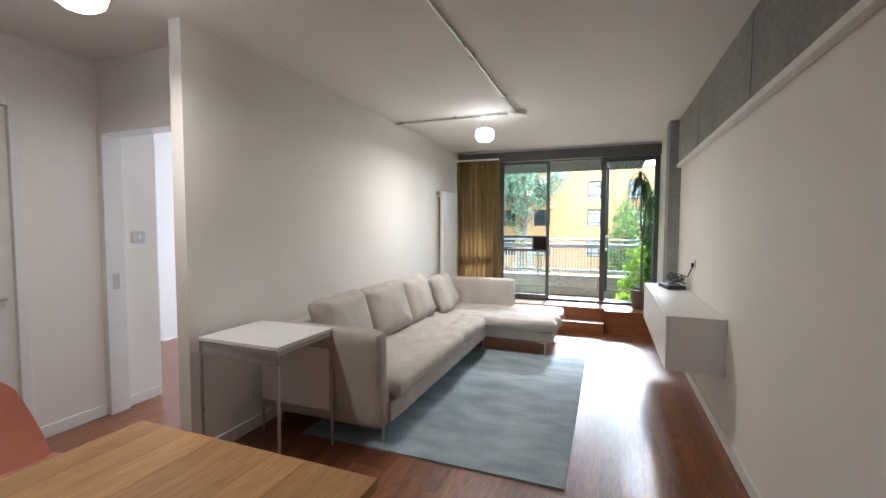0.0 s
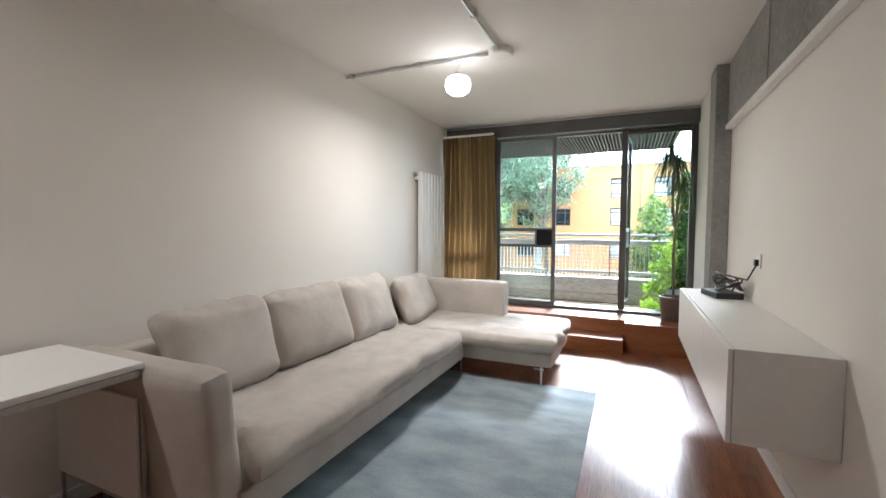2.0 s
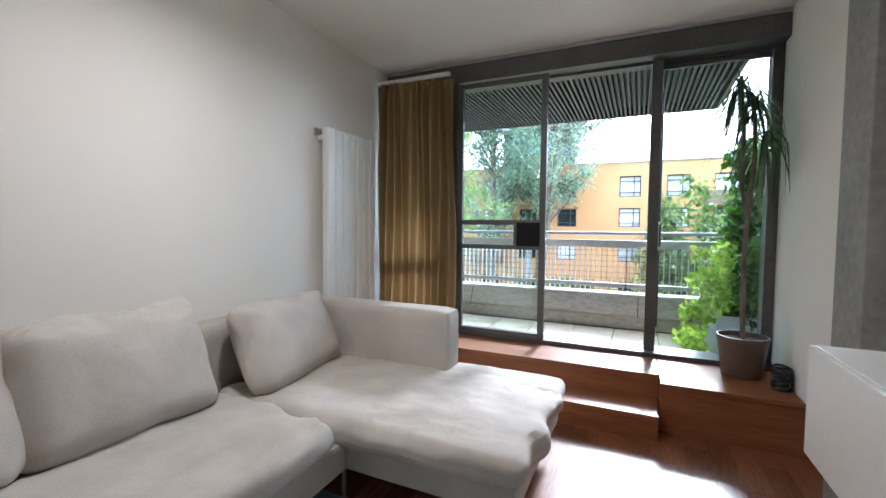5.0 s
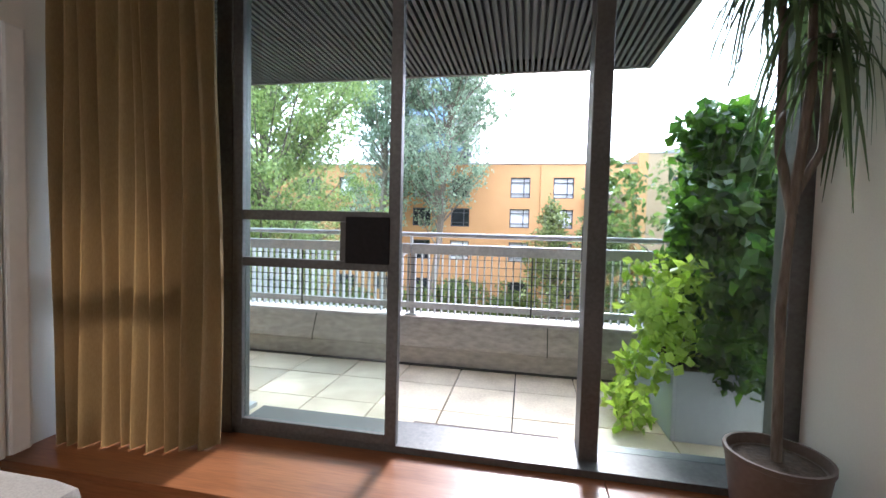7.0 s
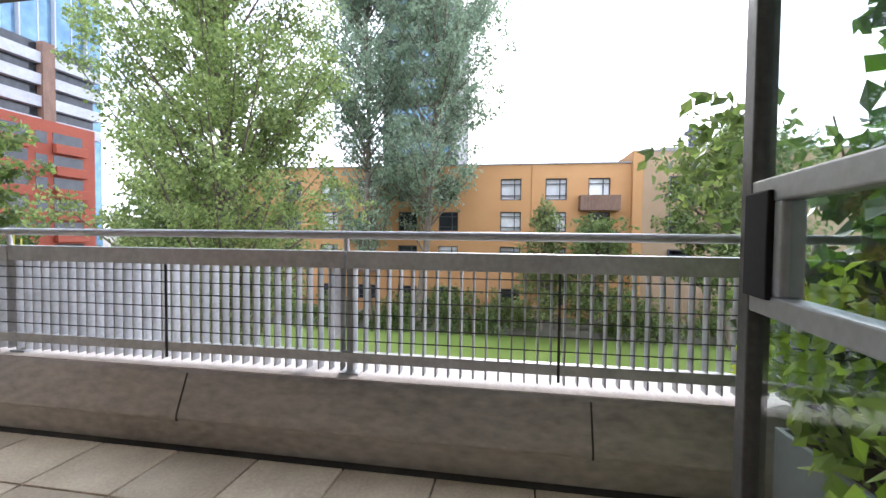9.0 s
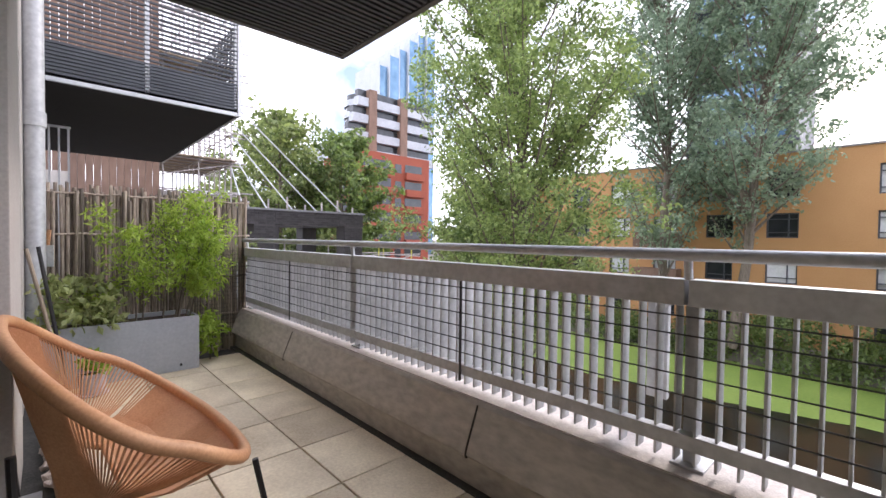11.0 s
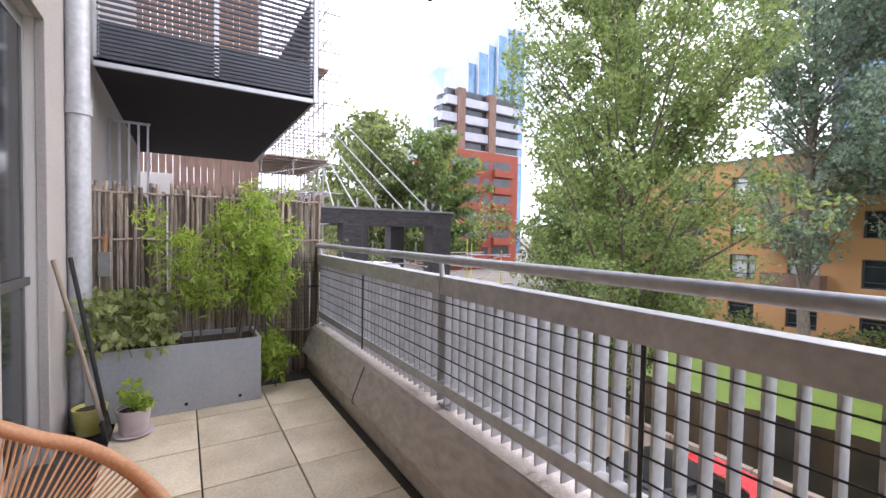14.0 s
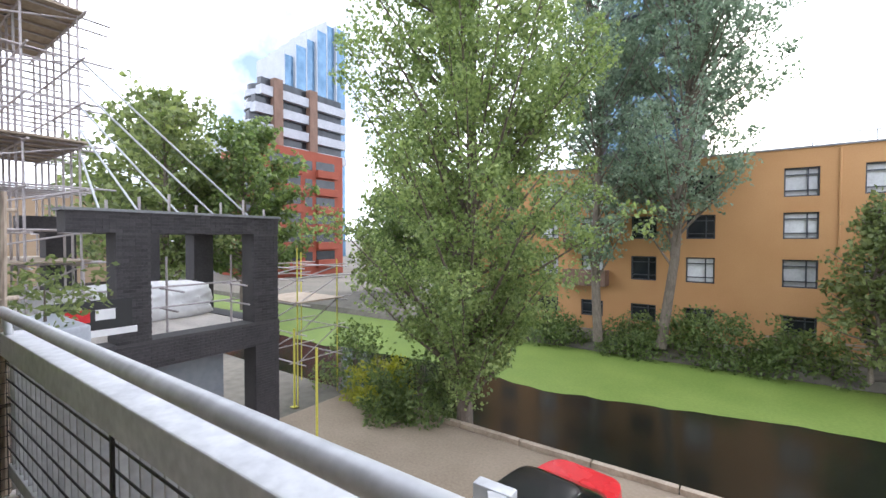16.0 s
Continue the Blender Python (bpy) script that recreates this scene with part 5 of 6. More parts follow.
# ---- black brick frame of the next house ----
fr = thing("brick_frame", "black brick frame of an unfinished house extension", "building", pose(-12.2, 12.38, 0.07), kind="structure")
FX = -0.55
def brickwork(y0, y1, z0, z1, x1=0.0, x0=FX):
    bar("masonry", M_MORTAR, fr, x0, x1 - 0.012, y0 + 0.01, y1 - 0.01, z0, z1, 0)
for dims in ((-2.14, 2.10, 1.53, 1.93), (-3.3, 2.12, -1.25, -0.66), (1.42, 2.09, -0.66, 1.53), (-1.40, -0.80, -0.66, 1.53), (1.45, 2.10, GND, -1.25), (-3.3, -2.7, GND, -1.25)):
    brickwork(*dims)
for y in (-1.7, 0.1, 1.55):
    bar("rear_pier", M_BLACKBRICK, fr, -3.9, -3.35, y, y + 0.55, -0.66, 1.53, 0)
bar("rear_beam", M_BLACKBRICK, fr, -3.9, -3.35, -2.14, 2.10, 1.531, 1.93, 0)
bar("side_beam", M_BLACKBRICK, fr, -3.34, -0.56, 1.56, 2.09, 1.532, 1.928, 0)
bar("side_beam", M_BLACKBRICK, fr, -3.34, -0.56, 1.56, 2.09, -1.25, -0.67, 0)
bar("coping", M_COPING, fr, -0.6, 0.04, -2.19, 2.15, 1.931, 1.985, 0.004)
bar("floor_deck", M_CONC_OUT, fr, -3.9, -0.56, -3.3, 1.55, -0.90, -0.68, 0)
bar("site_panel", M_GREYPANEL, fr, -0.75, -0.70, -2.6, 1.0, GND, -1.26, 0)
bar("rear_leg", M_BLACKBRICK, fr, -1.3, -0.8, 0.45, 1.0, GND, -1.25, 0)
bm = bmesh.new()
cube(bm, 0, 0.10, 0.004, 0.211, 0.004, 0.063)
brick_mesh = mesh_of("brick", bm, M_BLACKBRICK)
count, rest = 0, bmesh.new()
for y0, y1, z0, z1 in ((1.42, 2.09, -0.66, 1.53), (-1.40, -0.80, -0.66, 1.53), (-0.8, 2.10, 1.53, 1.93), (-2.14, -0.8, 1.53, 1.93), (-3.3, 2.12, -1.25, -0.66), (1.45, 2.10, GND + 0.1, -1.25)):
    row = 0
    z = z0
    while z + 0.06 < z1:
        y = y0 - (0.107 if row % 2 else 0)
        while y + 0.1 < y1:
            a, b = max(y, y0), min(y + 0.215, y1)
            if a == y and b == y + 0.215 and count < 290:
                piece("brick", brick_mesh, fr, pose(-0.10, y, z))
                count += 1
            elif b - a > 0.03:
                cube(rest, -0.10, 0.0, a + 0.004, b - 0.004, z + 0.004, z + 0.063)
            y += 0.215
        z += 0.067
        row += 1
tagged(part("bricks", rest, M_BLACKBRICK, fr), kind="stuff")
# rolls of white sheeting and boards on its deck
wrap = thing("sheeting_roll", "white wrapped building materials on the deck", "sheeting", pose(-15.0, 12.0, -0.68))
bm = bmesh.new()
padded(bm, -0.6, 0.6, -1.8, 1.9, 0.0, 0.95, 0.3, 0.1, 3, 0.05)
part("sheet", bm, M_WHITESHEET, wrap, "", True)


# ---- scaffolding ----
def scaffold(name, label, x0, x1, y0, y1, z0, z1, nx, ny, lifts, tube_mat, boards=(), braces=True, seed=1):
    rng = np.random.default_rng(seed)
    s = thing(name, label, "scaffolding", pose(x0, y0, z0))
    X = [(x1 - x0) * k / max(nx - 1, 1) for k in range(nx)]
    Y = [(y1 - y0) * k / max(ny - 1, 1) for k in range(ny)]
    for x in X:
        for y in Y:
            bm = bmesh.new()
            tube(bm, [(x, y, 0), (x, y, z1 - z0 + rng.uniform(0, 0.5))], 0.024, 7)
            part("standard", bm, tube_mat, s, "", True)
    for z in lifts:
        for y in Y:
            bm = bmesh.new()
            tube(bm, [(-0.3 - 0.3 * rng.random(), y, z - z0), (x1 - x0 + 0.3 + 0.4 * rng.random(), y, z - z0)], 0.022, 7)
            part("ledger", bm, M_TUBE, s, "", True)
        for x in X:
            bm = bmesh.new()
            tube(bm, [(x, -0.3, z - z0 + 0.06), (x, y1 - y0 + 0.2 + 0.5 * rng.random(), z - z0 + 0.06)], 0.022, 7)
            part("transom", bm, M_TUBE, s, "", True)
    if braces:
        for a, b in zip(lifts, lifts[1:]):
            for x, x2 in zip(X, X[1:]):
                bm = bmesh.new()
                tube(bm, [(x, 0, a - z0), (x2, 0, b - z0)], 0.02, 6)
                part("brace", bm, M_TUBE, s, "", True)
            bm = bmesh.new()
            tube(bm, [(X[-1], Y[0], a - z0), (X[-1], Y[-1], b - z0)], 0.02, 6)
            part("brace", bm, M_TUBE, s, "", True)
    for z in boards:
        bar("board_deck", M_BOARD, s, -0.2, x1 - x0 + 0.2, -0.1, y1 - y0 + 0.1, z - z0 + 0.09, z - z0 + 0.13, 0)
    return s


scaffold("scaffold", "tall scaffold of tubes and boards round the next house", -17.4, -13.9, 7.4, 10.9, GND, 9.2, 7, 5, (-1.0, 0.9, 1.6, 2.5, 3.4, 4.3, 5.2, 6.1, 7.0, 7.9, 8.8), M_TUBE, (0.9, 3.4, 6.1))
scaffold("scaffold", "low scaffold tower with yellow standards by the canal", -16.6, -14.5, 16.7, 18.4, GND, 0.7, 2, 2, (-2.7, -1.7, -0.7, 0.1, 0.5), M_TUBE_YELLOW, (-0.75,), True, 4)
scaffold("scaffold", "scaffold edge rails on the brick frame", -12.9, -12.72, 9.2, 13.6, -0.66, 0.9, 1, 4, (-0.1, 0.35), M_TUBE, (), False, 6)
for k, (y, z0) in enumerate(((10.2, 3.9), (10.9, 4.4), (11.7, 4.9), (12.5, 5.3), (13.4, 5.9))):
    bm = bmesh.new()
    tube(bm, [(-13.9, 10.9, z0 - 0.6), (-12.7, y + 0.7, 1.95)], 0.022, 7)
    solo("brace_pole", bm, M_GALV, "pale steel pole raking down to the brick frame", "pole", group="raking poles", smooth=True)
for k in range(7):
    bm = bmesh.new()
    tube(bm, [(0, 0, 0), (0, 0, 0.25 + 0.1 * (k % 3))], 0.03, 8)
    solo("starter_bar", bm, M_TUBE, "short upright tube on the brick coping", "tube", pose(-12.4, 10.9 + 0.55 * k, 1.985), "upright tubes", smooth=True)
for x, y in ((-11.8, 15.35), (-14.4, 16.5)):
    prop = thing("prop", "yellow steel prop standing on the yard", "prop", pose(x, y, GND + 0.03), "yellow props")
    bm = bmesh.new()
    tube(bm, [(0, 0, 0.01), (0, 0, 2.6)], 0.035, 8)
    part("tube", bm, M_TUBE_YELLOW, prop, "", True)
    bar("base_plate", M_TUBE_YELLOW, prop, -0.1, 0.1, -0.1, 0.1, 0.0, 0.012, 0.002)
# banner and flowers on the neighbour's terrace edge
bm = bmesh.new()
cube(bm, -12.0, -5.0, 8.53, 9.6, -0.15, 0.2, 0.02)
solo("terrace_ledge", bm, M_CONC_OUT, "concrete ledge of the next terrace", "ledge", kind="structure")
bm = bmesh.new()
cube(bm, -0.6, 0.6, -0.22, 0.22, 0.0, 0.42, 0.02)
solo("flower_box", bm, M_ZINC, "grey flower box on the next terrace ledge", "flower box", pose(-8.3, 9.15, 0.201))
bn = thing("banner", "black banner with red and white lettering marks on a fence", "banner", pose(-11.2, 10.35, -0.05, 0, 0, 90))
bar("sheet", M_BLACK, bn, -0.55, 0.55, 0.0, 0.02, 0.0, 0.5)
bar("mark", M_RED, bn, -0.4, -0.05, -0.006, -0.001, 0.14, 0.36)
bar("mark", M_WHITESHEET, bn, 0.02, 0.30, -0.006, -0.001, 0.16, 0.34)
bar("sheet_edge", M_WHITESHEET, bn, -0.62, 0.62, -0.01, 0.03, -0.12, -0.01)
rng = np.random.default_rng(71)
greenery("flower_bush", "green potted shrub with red flowers on the next terrace", "shrub", pose(-8.3, 9.15, 0.55), [([(0, 0, -0.2), (0, 0, 0.4)], 0.02)],
         [(rng.uniform(-0.5, 0.5), rng.uniform(-0.4, 0.4), rng.uniform(0.0, 0.7)) for k in range(22)], [0.2] * 22, 22, 0.09, M_LEAF_FAR, 72)


# ---- trees ----
def tree(name, label, m, height, crown_from, radius, shape, leaves, size, material, seed, trunk_r, lean=(0, 0), rise=(0.0, 0.45), inner=0.40, limbs_more=0):
    """Tapered trunk, limbs, and leaf clumps at the limb ends; shape(t) is the crown's width up its height."""
    rng = np.random.default_rng(seed)
    t = thing(name, label, "tree", m)
    spine = [Vector((lean[0] * k / 10 * height + 0.12 * math.sin(k * 1.3 + seed), lean[1] * k / 10 * height + 0.12 * math.cos(k * 1.7 + seed), height * k / 10 * 0.97)) for k in range(11)]
    bm = bmesh.new()
    tube(bm, spine, trunk_r, 11, taper=trunk_r * 0.08)
    part("trunk", bm, M_BARK, t, "", True)
    bm = bmesh.new()
    cs, rs = [], []
    limbs = int(60 + height * 3) + limbs_more
    for k in range(limbs):
        f = rng.uniform(0, 1) ** 0.9
        z = crown_from + (height - crown_from) * f
        base = spine[0].lerp(spine[-1], max(0.02, min(1, (z - 0.09 * height) / (height * 0.97))))
        i = max(0, min(9, int((base.z) / (height * 0.097))))
        base = spine[i].lerp(spine[i + 1], min(1, max(0, base.z / (height * 0.097) - i)))
        a, reach = rng.uniform(0, 6.283), radius * shape(f) * rng.uniform(0.45, 1.08)
        tip = Vector((base.x + reach * math.cos(a), base.y + reach * math.sin(a), z + reach * rng.uniform(*rise)))
        mid = base.lerp(tip, 0.5) + Vector((0, 0, -0.06 * reach))
        tube(bm, [base, mid, tip], 0.035 + 0.02 * radius * (1 - f) * 0.4, 5, taper=0.008)
        steps = 2 + int(reach / 0.7)
        for q in range(steps):
            g = inner + (1.05 - inner) * (q + rng.random() * 0.7) / steps
            c = base.lerp(tip, min(g, 1.05))
            cs.append((c.x + rng.normal() * 0.16, c.y + rng.normal() * 0.16, c.z + rng.normal() * 0.2))
            rs.append(rng.uniform(0.28, 0.62) * (0.7 + 0.10 * radius))
    part("limb", bm, M_BARK, t, "", True)
    per = max(4, leaves // len(cs))
    ob = new("crown", leaf_mesh("crown", clumps(rng, cs, rs, per), size, material, rng, 0.4, 1.35))
    ob.parent = t
    return t


broad = lambda f: (0.60 + 2.35 * f if f < 0.17 else 1.0 - 0.42 * ((f - 0.17) / 0.83) ** 1.7)
conic = lambda f: (0.55 + 2.6 * f if f < 0.17 else 1.0 - 0.84 * ((f - 0.17) / 0.83) ** 1.15)
column = lambda f: 0.55 + 0.45 * math.sin(math.pi * min(1, f * 0.9 + 0.1)) if f < 0.9 else 0.5
dome = lambda f: math.sqrt(max(0.05, 1 - (f * 1.5 - 0.5) ** 2))
tree("poplar_tree", "tall broad poplar with light green leaves on the canal bank", pose(-9.2, 18.9, GND - 0.1), 19.0, 2.2, 4.5, broad, 120000, 0.115, M_LEAF_POPLAR, 3, 0.26, (0.012, 0.004), (0.1, 0.9), 0.28, 80)
tree("poplar_tree", "tall grey-green poplar before the ochre building", pose(-8.9, 31.9, GND), 24.5, 5.0, 4.3, column, 34000, 0.19, M_LEAF_GREY, 8, 0.26, (0, 0), (0.2, 1.0), 0.3, 10)
tree("poplar_tree", "tall leaning grey-green poplar before the ochre building", pose(-5.6, 32.2, GND), 23.5, 6.0, 4.7, column, 36000, 0.19, M_LEAF_GREY, 11, 0.26, (0.075, 0.0), (0.2, 1.0), 0.3, 10)
tree("broadleaf_tree", "yellow-green broadleaf tree beyond the scaffolding", pose(-36.5, 21.5, GND), 16.0, 3.0, 6.0, dome, 9000, 0.42, M_LEAF_FAR, 14, 0.3)
tree("broadleaf_tree", "round dark green tree beyond the brick frame", pose(-34.5, 26.3, GND), 14.5, 3.0, 5.6, dome, 12000, 0.38, M_LEAF_BUSH, 15, 0.3)
tree("broadleaf_tree", "yellow-green tree behind the scaffold", pose(-46.0, 25.0, GND), 17.5, 3.0, 7.0, dome, 7000, 0.5, M_LEAF_FAR, 16, 0.3)
tree("broadleaf_tree", "bushy green tree beyond the canal bend", pose(-20.0, 35.5, GND), 9.5, 1.5, 3.6, dome, 7000, 0.28, M_LEAF_BUSH, 31, 0.2)
tree("broadleaf_tree", "broad green tree beyond the canal bend", pose(-27.0, 37.5, GND), 10.5, 1.5, 4.6, dome, 8000, 0.34, M_LEAF_BUSH, 32, 0.25)
tree("broadleaf_tree", "light green tree beyond the canal bend", pose(-33.0, 42.0, GND), 11.0, 1.5, 5.0, dome, 7000, 0.40, M_LEAF_FAR, 33, 0.25)
tree("young_tree", "leafy tree on the far bank before the brown building", pose(10.5, 28.5, GND), 11.0, 2.5, 3.6, dome, 12000, 0.22, M_LEAF_BUSH, 22, 0.16)
tree("young_tree", "slender young tree on the far canal bank", pose(1.9, 31.0, GND), 7.2, 1.2, 1.9, conic, 5000, 0.20, M_LEAF_FAR, 23, 0.09)
tree("young_tree", "leafy shrubby tree on the far canal bank", pose(4.6, 30.8, GND), 6.2, 0.8, 2.5, dome, 6000, 0.20, M_LEAF_BUSH, 24, 0.10)


def bush(x, y, z, rx, ry, rz, leaves, size, material, seed, label):
    rng = np.random.default_rng(seed)
    n = 46
    cs, rs = [], []
    for k in range(n):
        d = rng.normal(size=3)
        d /= np.linalg.norm(d)
        f = rng.uniform(0.45, 1.0)
        cs.append((d[0] * rx * f, d[1] * ry * f, abs(d[2]) * rz * f))
        rs.append(0.30 * min(rx, rz))
    return greenery("bush", label, "bush", pose(x, y, z), [([(0, 0, 0), (0.1 * k - 0.3, 0.1, rz * 0.8)], 0.03) for k in range(5)], cs, rs, leaves // n, size, material, seed + 1)


for k, (x, y, rx, rz) in enumerate(((-19, 32.6, 2.6, 2.4), (-15.5, 32.9, 2.2, 2.2), (-12, 32.6, 2.4, 2.0), (-7.2, 32.8, 2.3, 2.1), (-3.6, 32.6, 2.6, 2.8), (-0.6, 32.5, 2.2, 2.2), (7.2, 32.4, 2.6, 2.4), (12.5, 32.5, 3.0, 2.6), (17.5, 32.8, 3.0, 3.0))):
    bush(x, y, GND - 0.35, rx, 1.3, rz, 3400, 0.20, M_LEAF_BUSH, 40 + 2 * k, "dense green bush on the far canal bank")
for k, (x, y, rx, rz, mt) in enumerate(((-12.3, 18.4, 1.3, 2.3, M_LEAF_YELLOW), (-10.6, 18.4, 1.5, 2.3, M_LEAF_BUSH), (-14.2, 19.0, 2.0, 2.6, M_LEAF_BUSH), (-11.5, 17.8, 1.1, 1.6, M_LEAF_BUSH))):
    bush(x, y, GND - 0.2, rx, 1.0, rz, 2600, 0.15, mt, 70 + 2 * k, "scrubby bush on the near canal bank")

# ---- buildings across the canal ----
def far_window(house, x, z0, z1, w, y, lit, name="window"):
    h = z1 - z0
    win_ = new(name)
    win_.parent = house
    win_.matrix_basis = pose(x, y, z0)
    bm = bmesh.new()
    for a, b, c, d in ((0, w, 0, 0.07), (0, w, h - 0.07, h), (0, 0.07, 0.07, h - 0.07), (w - 0.07, w, 0.07, h - 0.07), (w * 0.66, w * 0.66 + 0.06, 0.07, h - 0.07), (0.07, w * 0.66, h * 0.74, h * 0.74 + 0.05), (w * 0.66 + 0.06, w - 0.07, h * 0.74, h * 0.74 + 0.05), (0.07, w - 0.07, h * 0.2, h * 0.2 + 0.05)):
        cube(bm, a, b, -0.03, 0.06, c, d)
    part("frame", bm, M_DARKCLAD, win_, "dark green metal frame")
    bm = bmesh.new()
    cube(bm, 0.02, w - 0.02, 0.10, 0.12, 0.02, h - 0.02)
    part("pane", bm, M_BLIND if lit else M_DARKGLASS, win_)
    bm = bmesh.new()
    cube(bm, -0.08, w + 0.08, -0.06, 0.08, -0.08, -0.005)
    part("sill", bm, M_DARKCLAD, win_)


def wall_with_openings(name, house, x0, x1, z0, z1, holes, material):
    """Front wall at y = 0 with real openings, built of strips round the holes, which come in columns."""
    bm = bmesh.new()
    columns = {}
    for a, b, c, d in holes:
        columns.setdefault((a, b), []).append((c, d))
    x = x0
    for (a, b), zs in sorted(columns.items()):
        cube(bm, x, a, 0, 0.4, z0, z1)
        z = z0
        for c, d in sorted(zs):
            cube(bm, a, b, 0, 0.4, z, c)
            z = d
        cube(bm, a, b, 0, 0.4, z, z1)
        x = b
    cube(bm, x, x1, 0, 0.4, z0, z1)
    return part(name, bm, material, house)


oc = thing("apartment_building", "ochre rendered four-storey block of flats across the canal", "building", pose(0, 35.0, 0))
rows_z = ((-3.3, -2.3), (-0.90, 0.50), (1.52, 2.83), (3.60, 5.02))
cols_x = (-16.4, -13.55, -10.7, -7.76, -4.92, -0.72, 2.20, 4.90)
rng = np.random.default_rng(5)
holes = [(x, x + 1.36, a, b) for x in cols_x for a, b in rows_z]
wall_with_openings("wall", oc, -22.0, 7.6, GND - 0.5, 5.93, holes, M_OCHRE)
for x in cols_x:
    for r, (a, b) in enumerate(rows_z):
        far_window(oc, x, a, b, 1.36, 0.16, r > 0 and rng.random() < (0.85 if x > -2 else 0.5))
bar("coping", M_COPING, oc, -22.1, 7.6, -0.08, 0.5, 5.93, 6.02, 0)
bar("core", M_DARKCLAD, oc, -21.9, 7.5, 0.45, 9.0, GND, 5.8, 0)
for z in (2.9, 0.65):
    bar("balcony", M_TIMBERCLAD, oc, 4.3, 6.7, -0.9, 0.0, z, z + 0.95, 0.01)
    bar("balcony", M_TIMBERCLAD, oc, -11.6, -9.0, -0.9, 0.0, z - 2.0, z - 1.05, 0.01)
bm = bmesh.new()
tube(bm, [(1.35, -0.06, 5.8), (1.35, -0.06, -4)], 0.05, 8)
part("downpipe", bm, M_OCHRE, oc, "", True)
for x in (-1.5, 0.9, 3.4, 5.2):
    bar("roof_rail_post", M_GALV, oc, x + 2, x + 2.05, 2.0, 2.05, 6.0, 6.9, 0)
bar("roof_rail", M_GALV, oc, 0.5, 7.2, 2.0, 2.05, 6.85, 6.9, 0)
br = thing("apartment_building", "brown rendered taller end of the flats with a roof stack", "building", pose(0, 34.6, 0))
bar("wall", M_BROWNBRICK, br, 8.1, 20.0, 0.0, 9.0, GND, 6.55, 0)
bar("wall", M_OCHRE, br, 7.5, 8.09, 0.0, 9.0, GND, 6.66, 0)
bar("coping", M_COPING, br, 8.1, 20.0, -0.06, 0.5, 6.551, 6.64, 0)
bar("roof", M_COPING, br, 9.6, 13.6, 1.5, 6.0, 6.56, 7.1, 0.05)
bm = bmesh.new()
lathe(bm, [(0.25, 0), (0.25, 0.8), (0.5, 0.85), (0.5, 1.05), (0.28, 1.1), (0.25, 1.5), (0.05, 1.6)], 14)
bm.transform(pose(11.6, 2.0, 7.1))
part("roof_stack", bm, M_DARKCLAD, br, "dark metal roof cowl", True)
for x in (9.6, 13.2):
    for a, b in rows_z[1:]:
        far_window(br, x, a, b, 1.36, -0.10, True)
for x in (-0.6, 2.2):
    bc = thing("bench", "pale wooden bench on the far bank", "bench", pose(x, 33.9, GND))
    for z, d in ((0.42, 0.42), (0.62, 0.06), (0.78, 0.06)):
        bar("slat", M_BOARD, bc, -0.8, 0.8, 0.2 - d if z < 0.5 else 0.2, 0.2 + (0.0 if z < 0.5 else 0.05), z, z + (0.05 if z < 0.5 else 0.1))
    for s in (-0.7, 0.66):
        bar("leg", M_BOARD, bc, s, s + 0.06, -0.2, 0.24, 0.0, 0.42)

dk = thing("tower_block", "tall dark block with recessed balconies behind the poplars", "building", pose(-13.0, 48.0, GND))
bar("wall", M_DARKCLAD, dk, 0, 7.5, 0, 10, 0, 33, 0)
for k in range(9):
    bar("balcony", M_GREYCLAD if k % 2 else M_DARKCLAD, dk, -0.4, 7.9, -1.3, 0, 7.0 + 2.9 * k, 7.25 + 2.9 * k, 0)
    bar("window", M_TOWERGLASS, dk, 0.6, 6.9, -0.06, 0.0, 7.6 + 2.9 * k, 9.3 + 2.9 * k, 0)

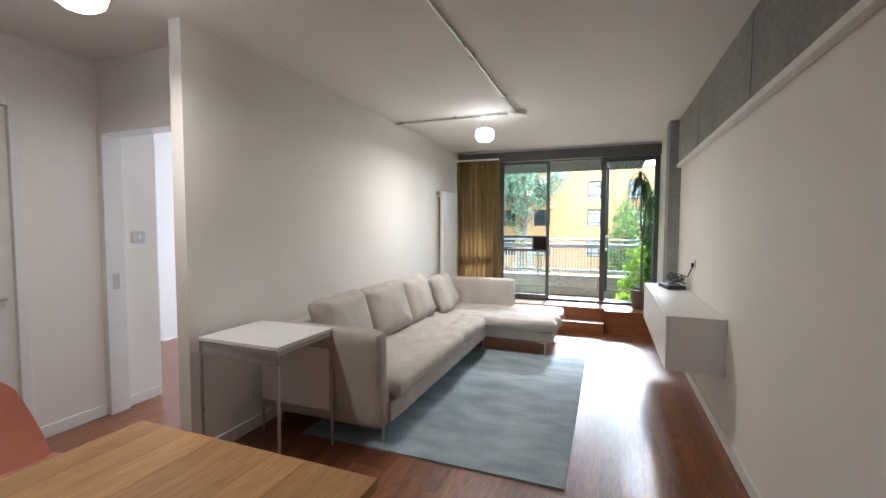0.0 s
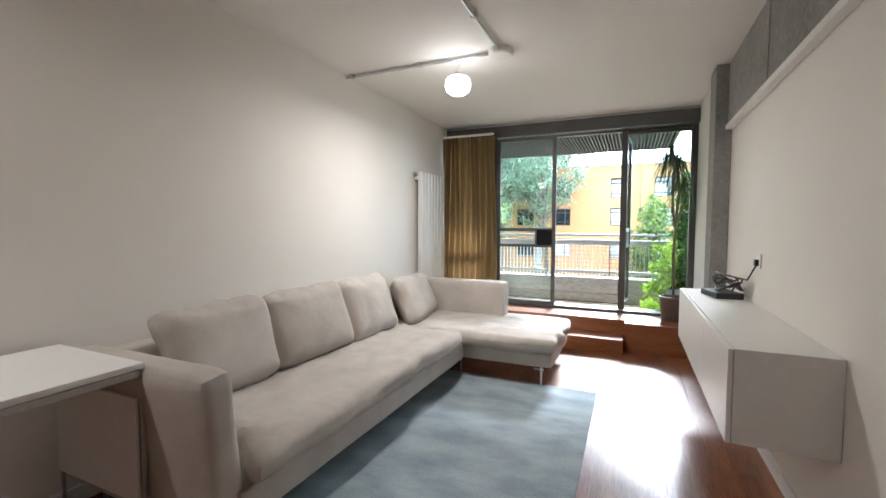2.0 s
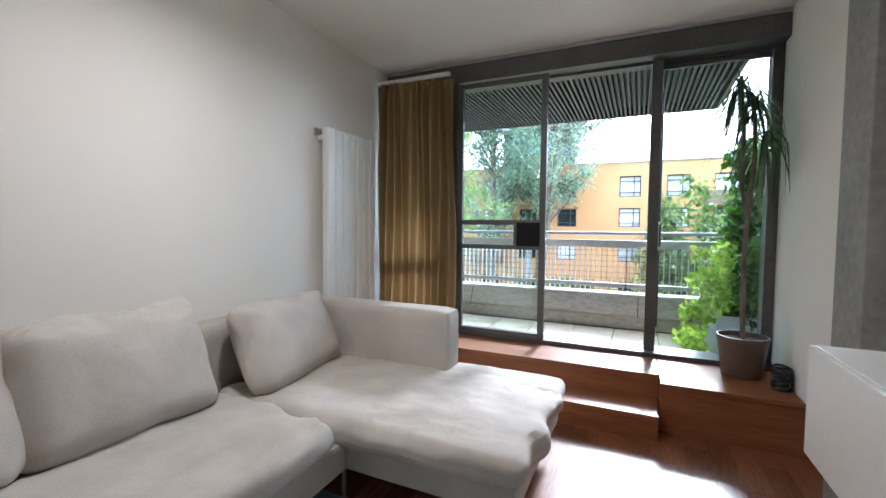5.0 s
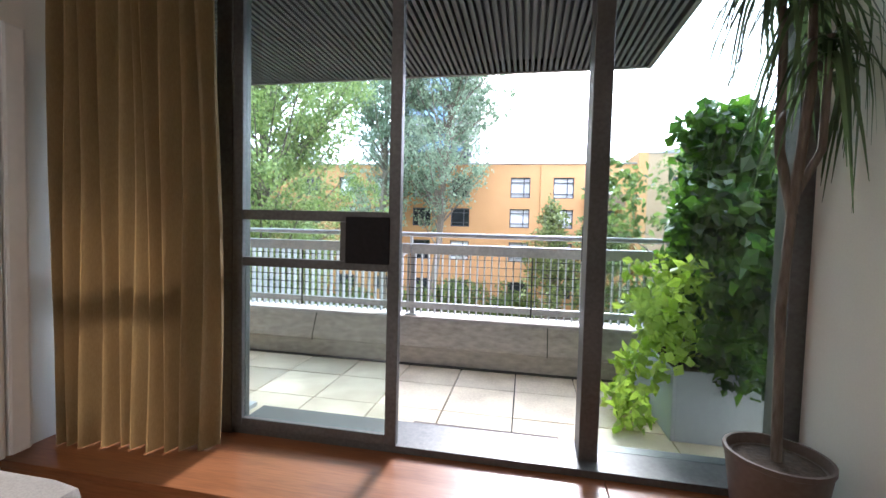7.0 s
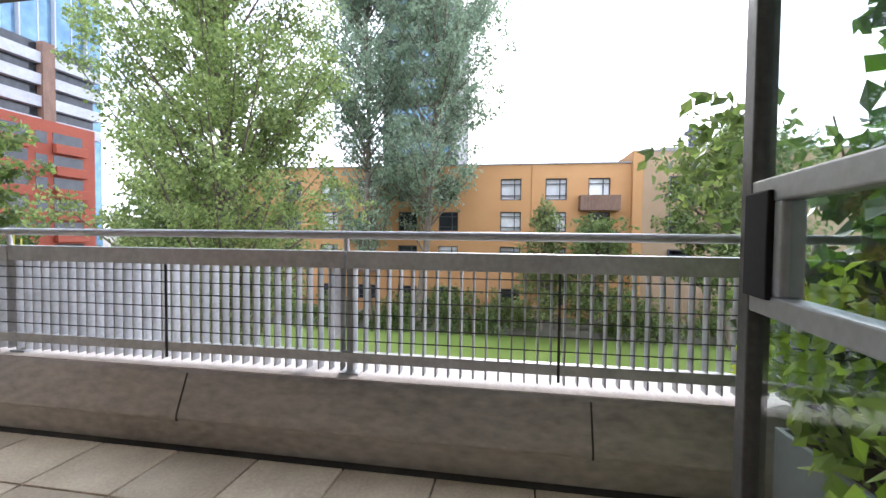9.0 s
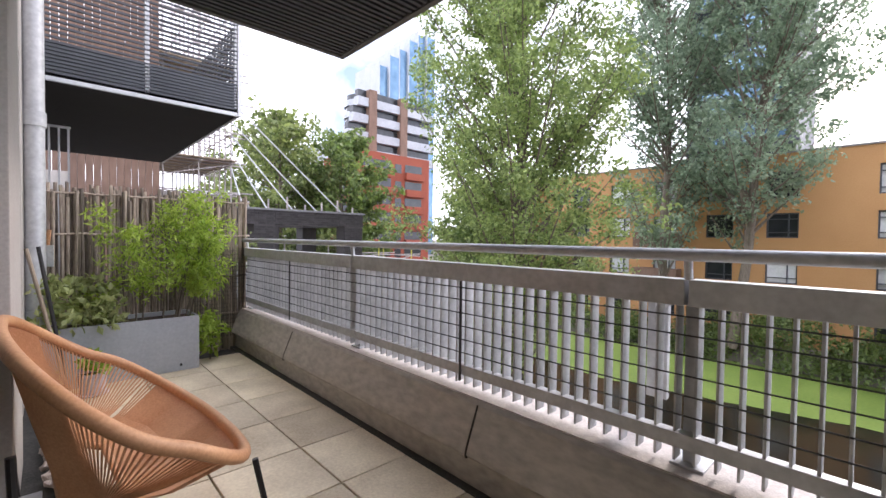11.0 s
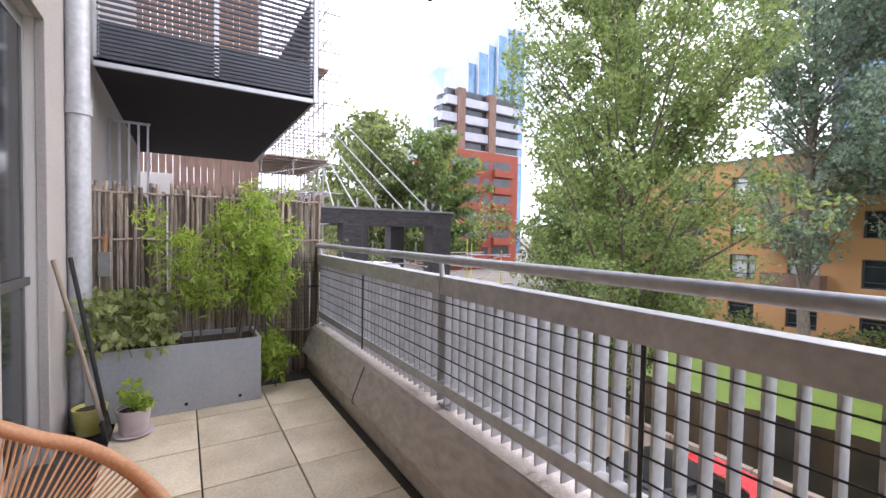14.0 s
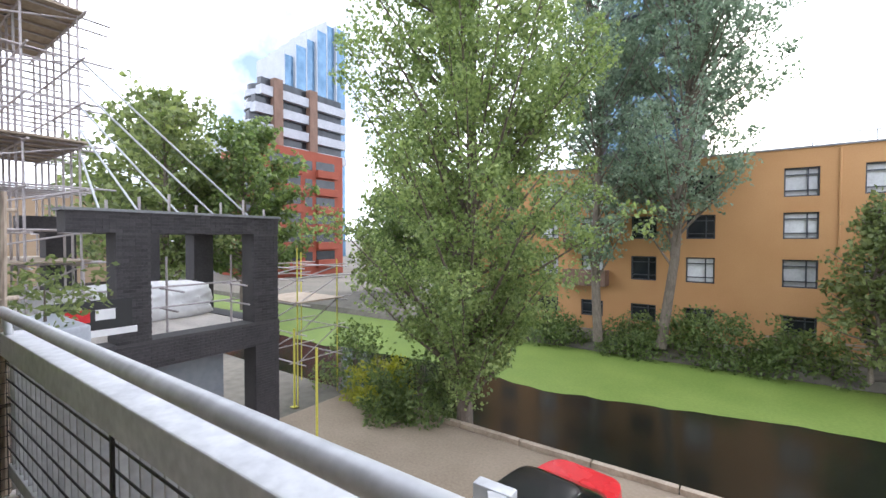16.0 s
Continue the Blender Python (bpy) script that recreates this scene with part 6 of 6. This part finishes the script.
rb = thing("apartment_building", "red clad flats with wrapped corner balconies", "building", pose(-56.0, 44.5, GND, 0, 0, 0))
bar("wall", M_REDBRICK, rb, -12, 0, -2.6, 11.0, 0, 18.8, 0)
for k in range(6):
    z = 1.2 + 2.75 * k
    bar("balcony", M_REDBRICK, rb, 0.06, 1.4, -3.4, 2.4 if k % 2 else 3.2, z, z + 1.15, 0.05)
    bar("balcony", M_REDBRICK, rb, 0.06, 0.7, 5.6, 9.5, z, z + 1.15, 0.05)
    bar("recess", M_DARKGLASS, rb, 0.0, 0.05, -2.58, 2.9, z + 1.1, z + 2.7, 0)
    bar("recess", M_DARKGLASS, rb, 0.0, 0.05, 5.7, 9.3, z + 1.1, z + 2.5, 0)
    bar("window", M_DARKGLASS, rb, 0.0, 0.04, 3.7, 5.0, z + 1.0, z + 2.4, 0)
    bar("side_balcony", M_DARKCLAD, rb, -6, -0.5, -3.9, -2.61, z, z + 1.2, 0.05)
gb = thing("office_building", "grey and glass stepped block above the red flats", "building", pose(-66.0, 48.0, GND))
bar("wall", M_GREYCLAD, gb, -14, 0, -4.5, 16, 0, 22.5, 0)
for k in range(4):
    bar("terrace_band", M_GREYCLAD, gb, 0, 1.5, -4.5 + k, 16, 19.5 + 3.0 * k, 21.0 + 3.0 * k, 0)
    bar("window_band", M_DARKGLASS, gb, -0.5, 0.6, -4.0 + k, 15.5, 21.0 + 3.0 * k, 22.5 + 3.0 * k, 0)
for y in (0.6, 7.5):
    bar("fin", M_TIMBERCLAD, gb, 0.7, 1.8, y, y + 1.6, 19, 31.5, 0)
gt = thing("glass_tower", "tall blue glass office tower far off", "tower", pose(-105.0, 81.0, GND))
for k in range(6):
    bar("bay", M_TOWERGLASS, gt, -12 + 0.6 * k, 0 + 0.9 * (k % 2), -3.0 + 3.6 * k, -3.0 + 3.6 * k + 3.3, 0, 56 + 3.4 * min(k, 4), 0)
    bar("fin", M_GREYCLAD, gt, -12, 1.0, -3.3 + 3.6 * k, -3.0 + 3.6 * k, 0, 56.5 + 3.4 * min(k, 4), 0)
rt = thing("round_tower", "pale round tower with banded floors far off", "tower", pose(-112.0, 76.5, GND))
for k in range(11):
    bm = bmesh.new()
    lathe(bm, [(6.0 - 0.12 * k, 0), (6.0 - 0.12 * k, 1.7)], 24)
    bm.transform(pose(0, 0, 10 + 3.4 * k))
    part("floor_band", bm, M_GREYCLAD, rt, "", True)
    bm = bmesh.new()
    lathe(bm, [(5.4 - 0.12 * k, 1.7), (5.4 - 0.12 * k, 3.4)], 24)
    bm.transform(pose(0, 0, 10 + 3.4 * k))
    part("window_band", bm, M_DARKGLASS, rt, "", True)
rear = thing("far_houses", "far row of plain brown buildings", "building", pose(-70, 8, GND))
bar("wall", M_BROWNBRICK, rear, -20, 0, -12, 26, 0, 11.0, 0)
bar("roof", M_COPING, rear, -20.2, 0.2, -12.2, 26.2, 11.01, 11.4, 0)
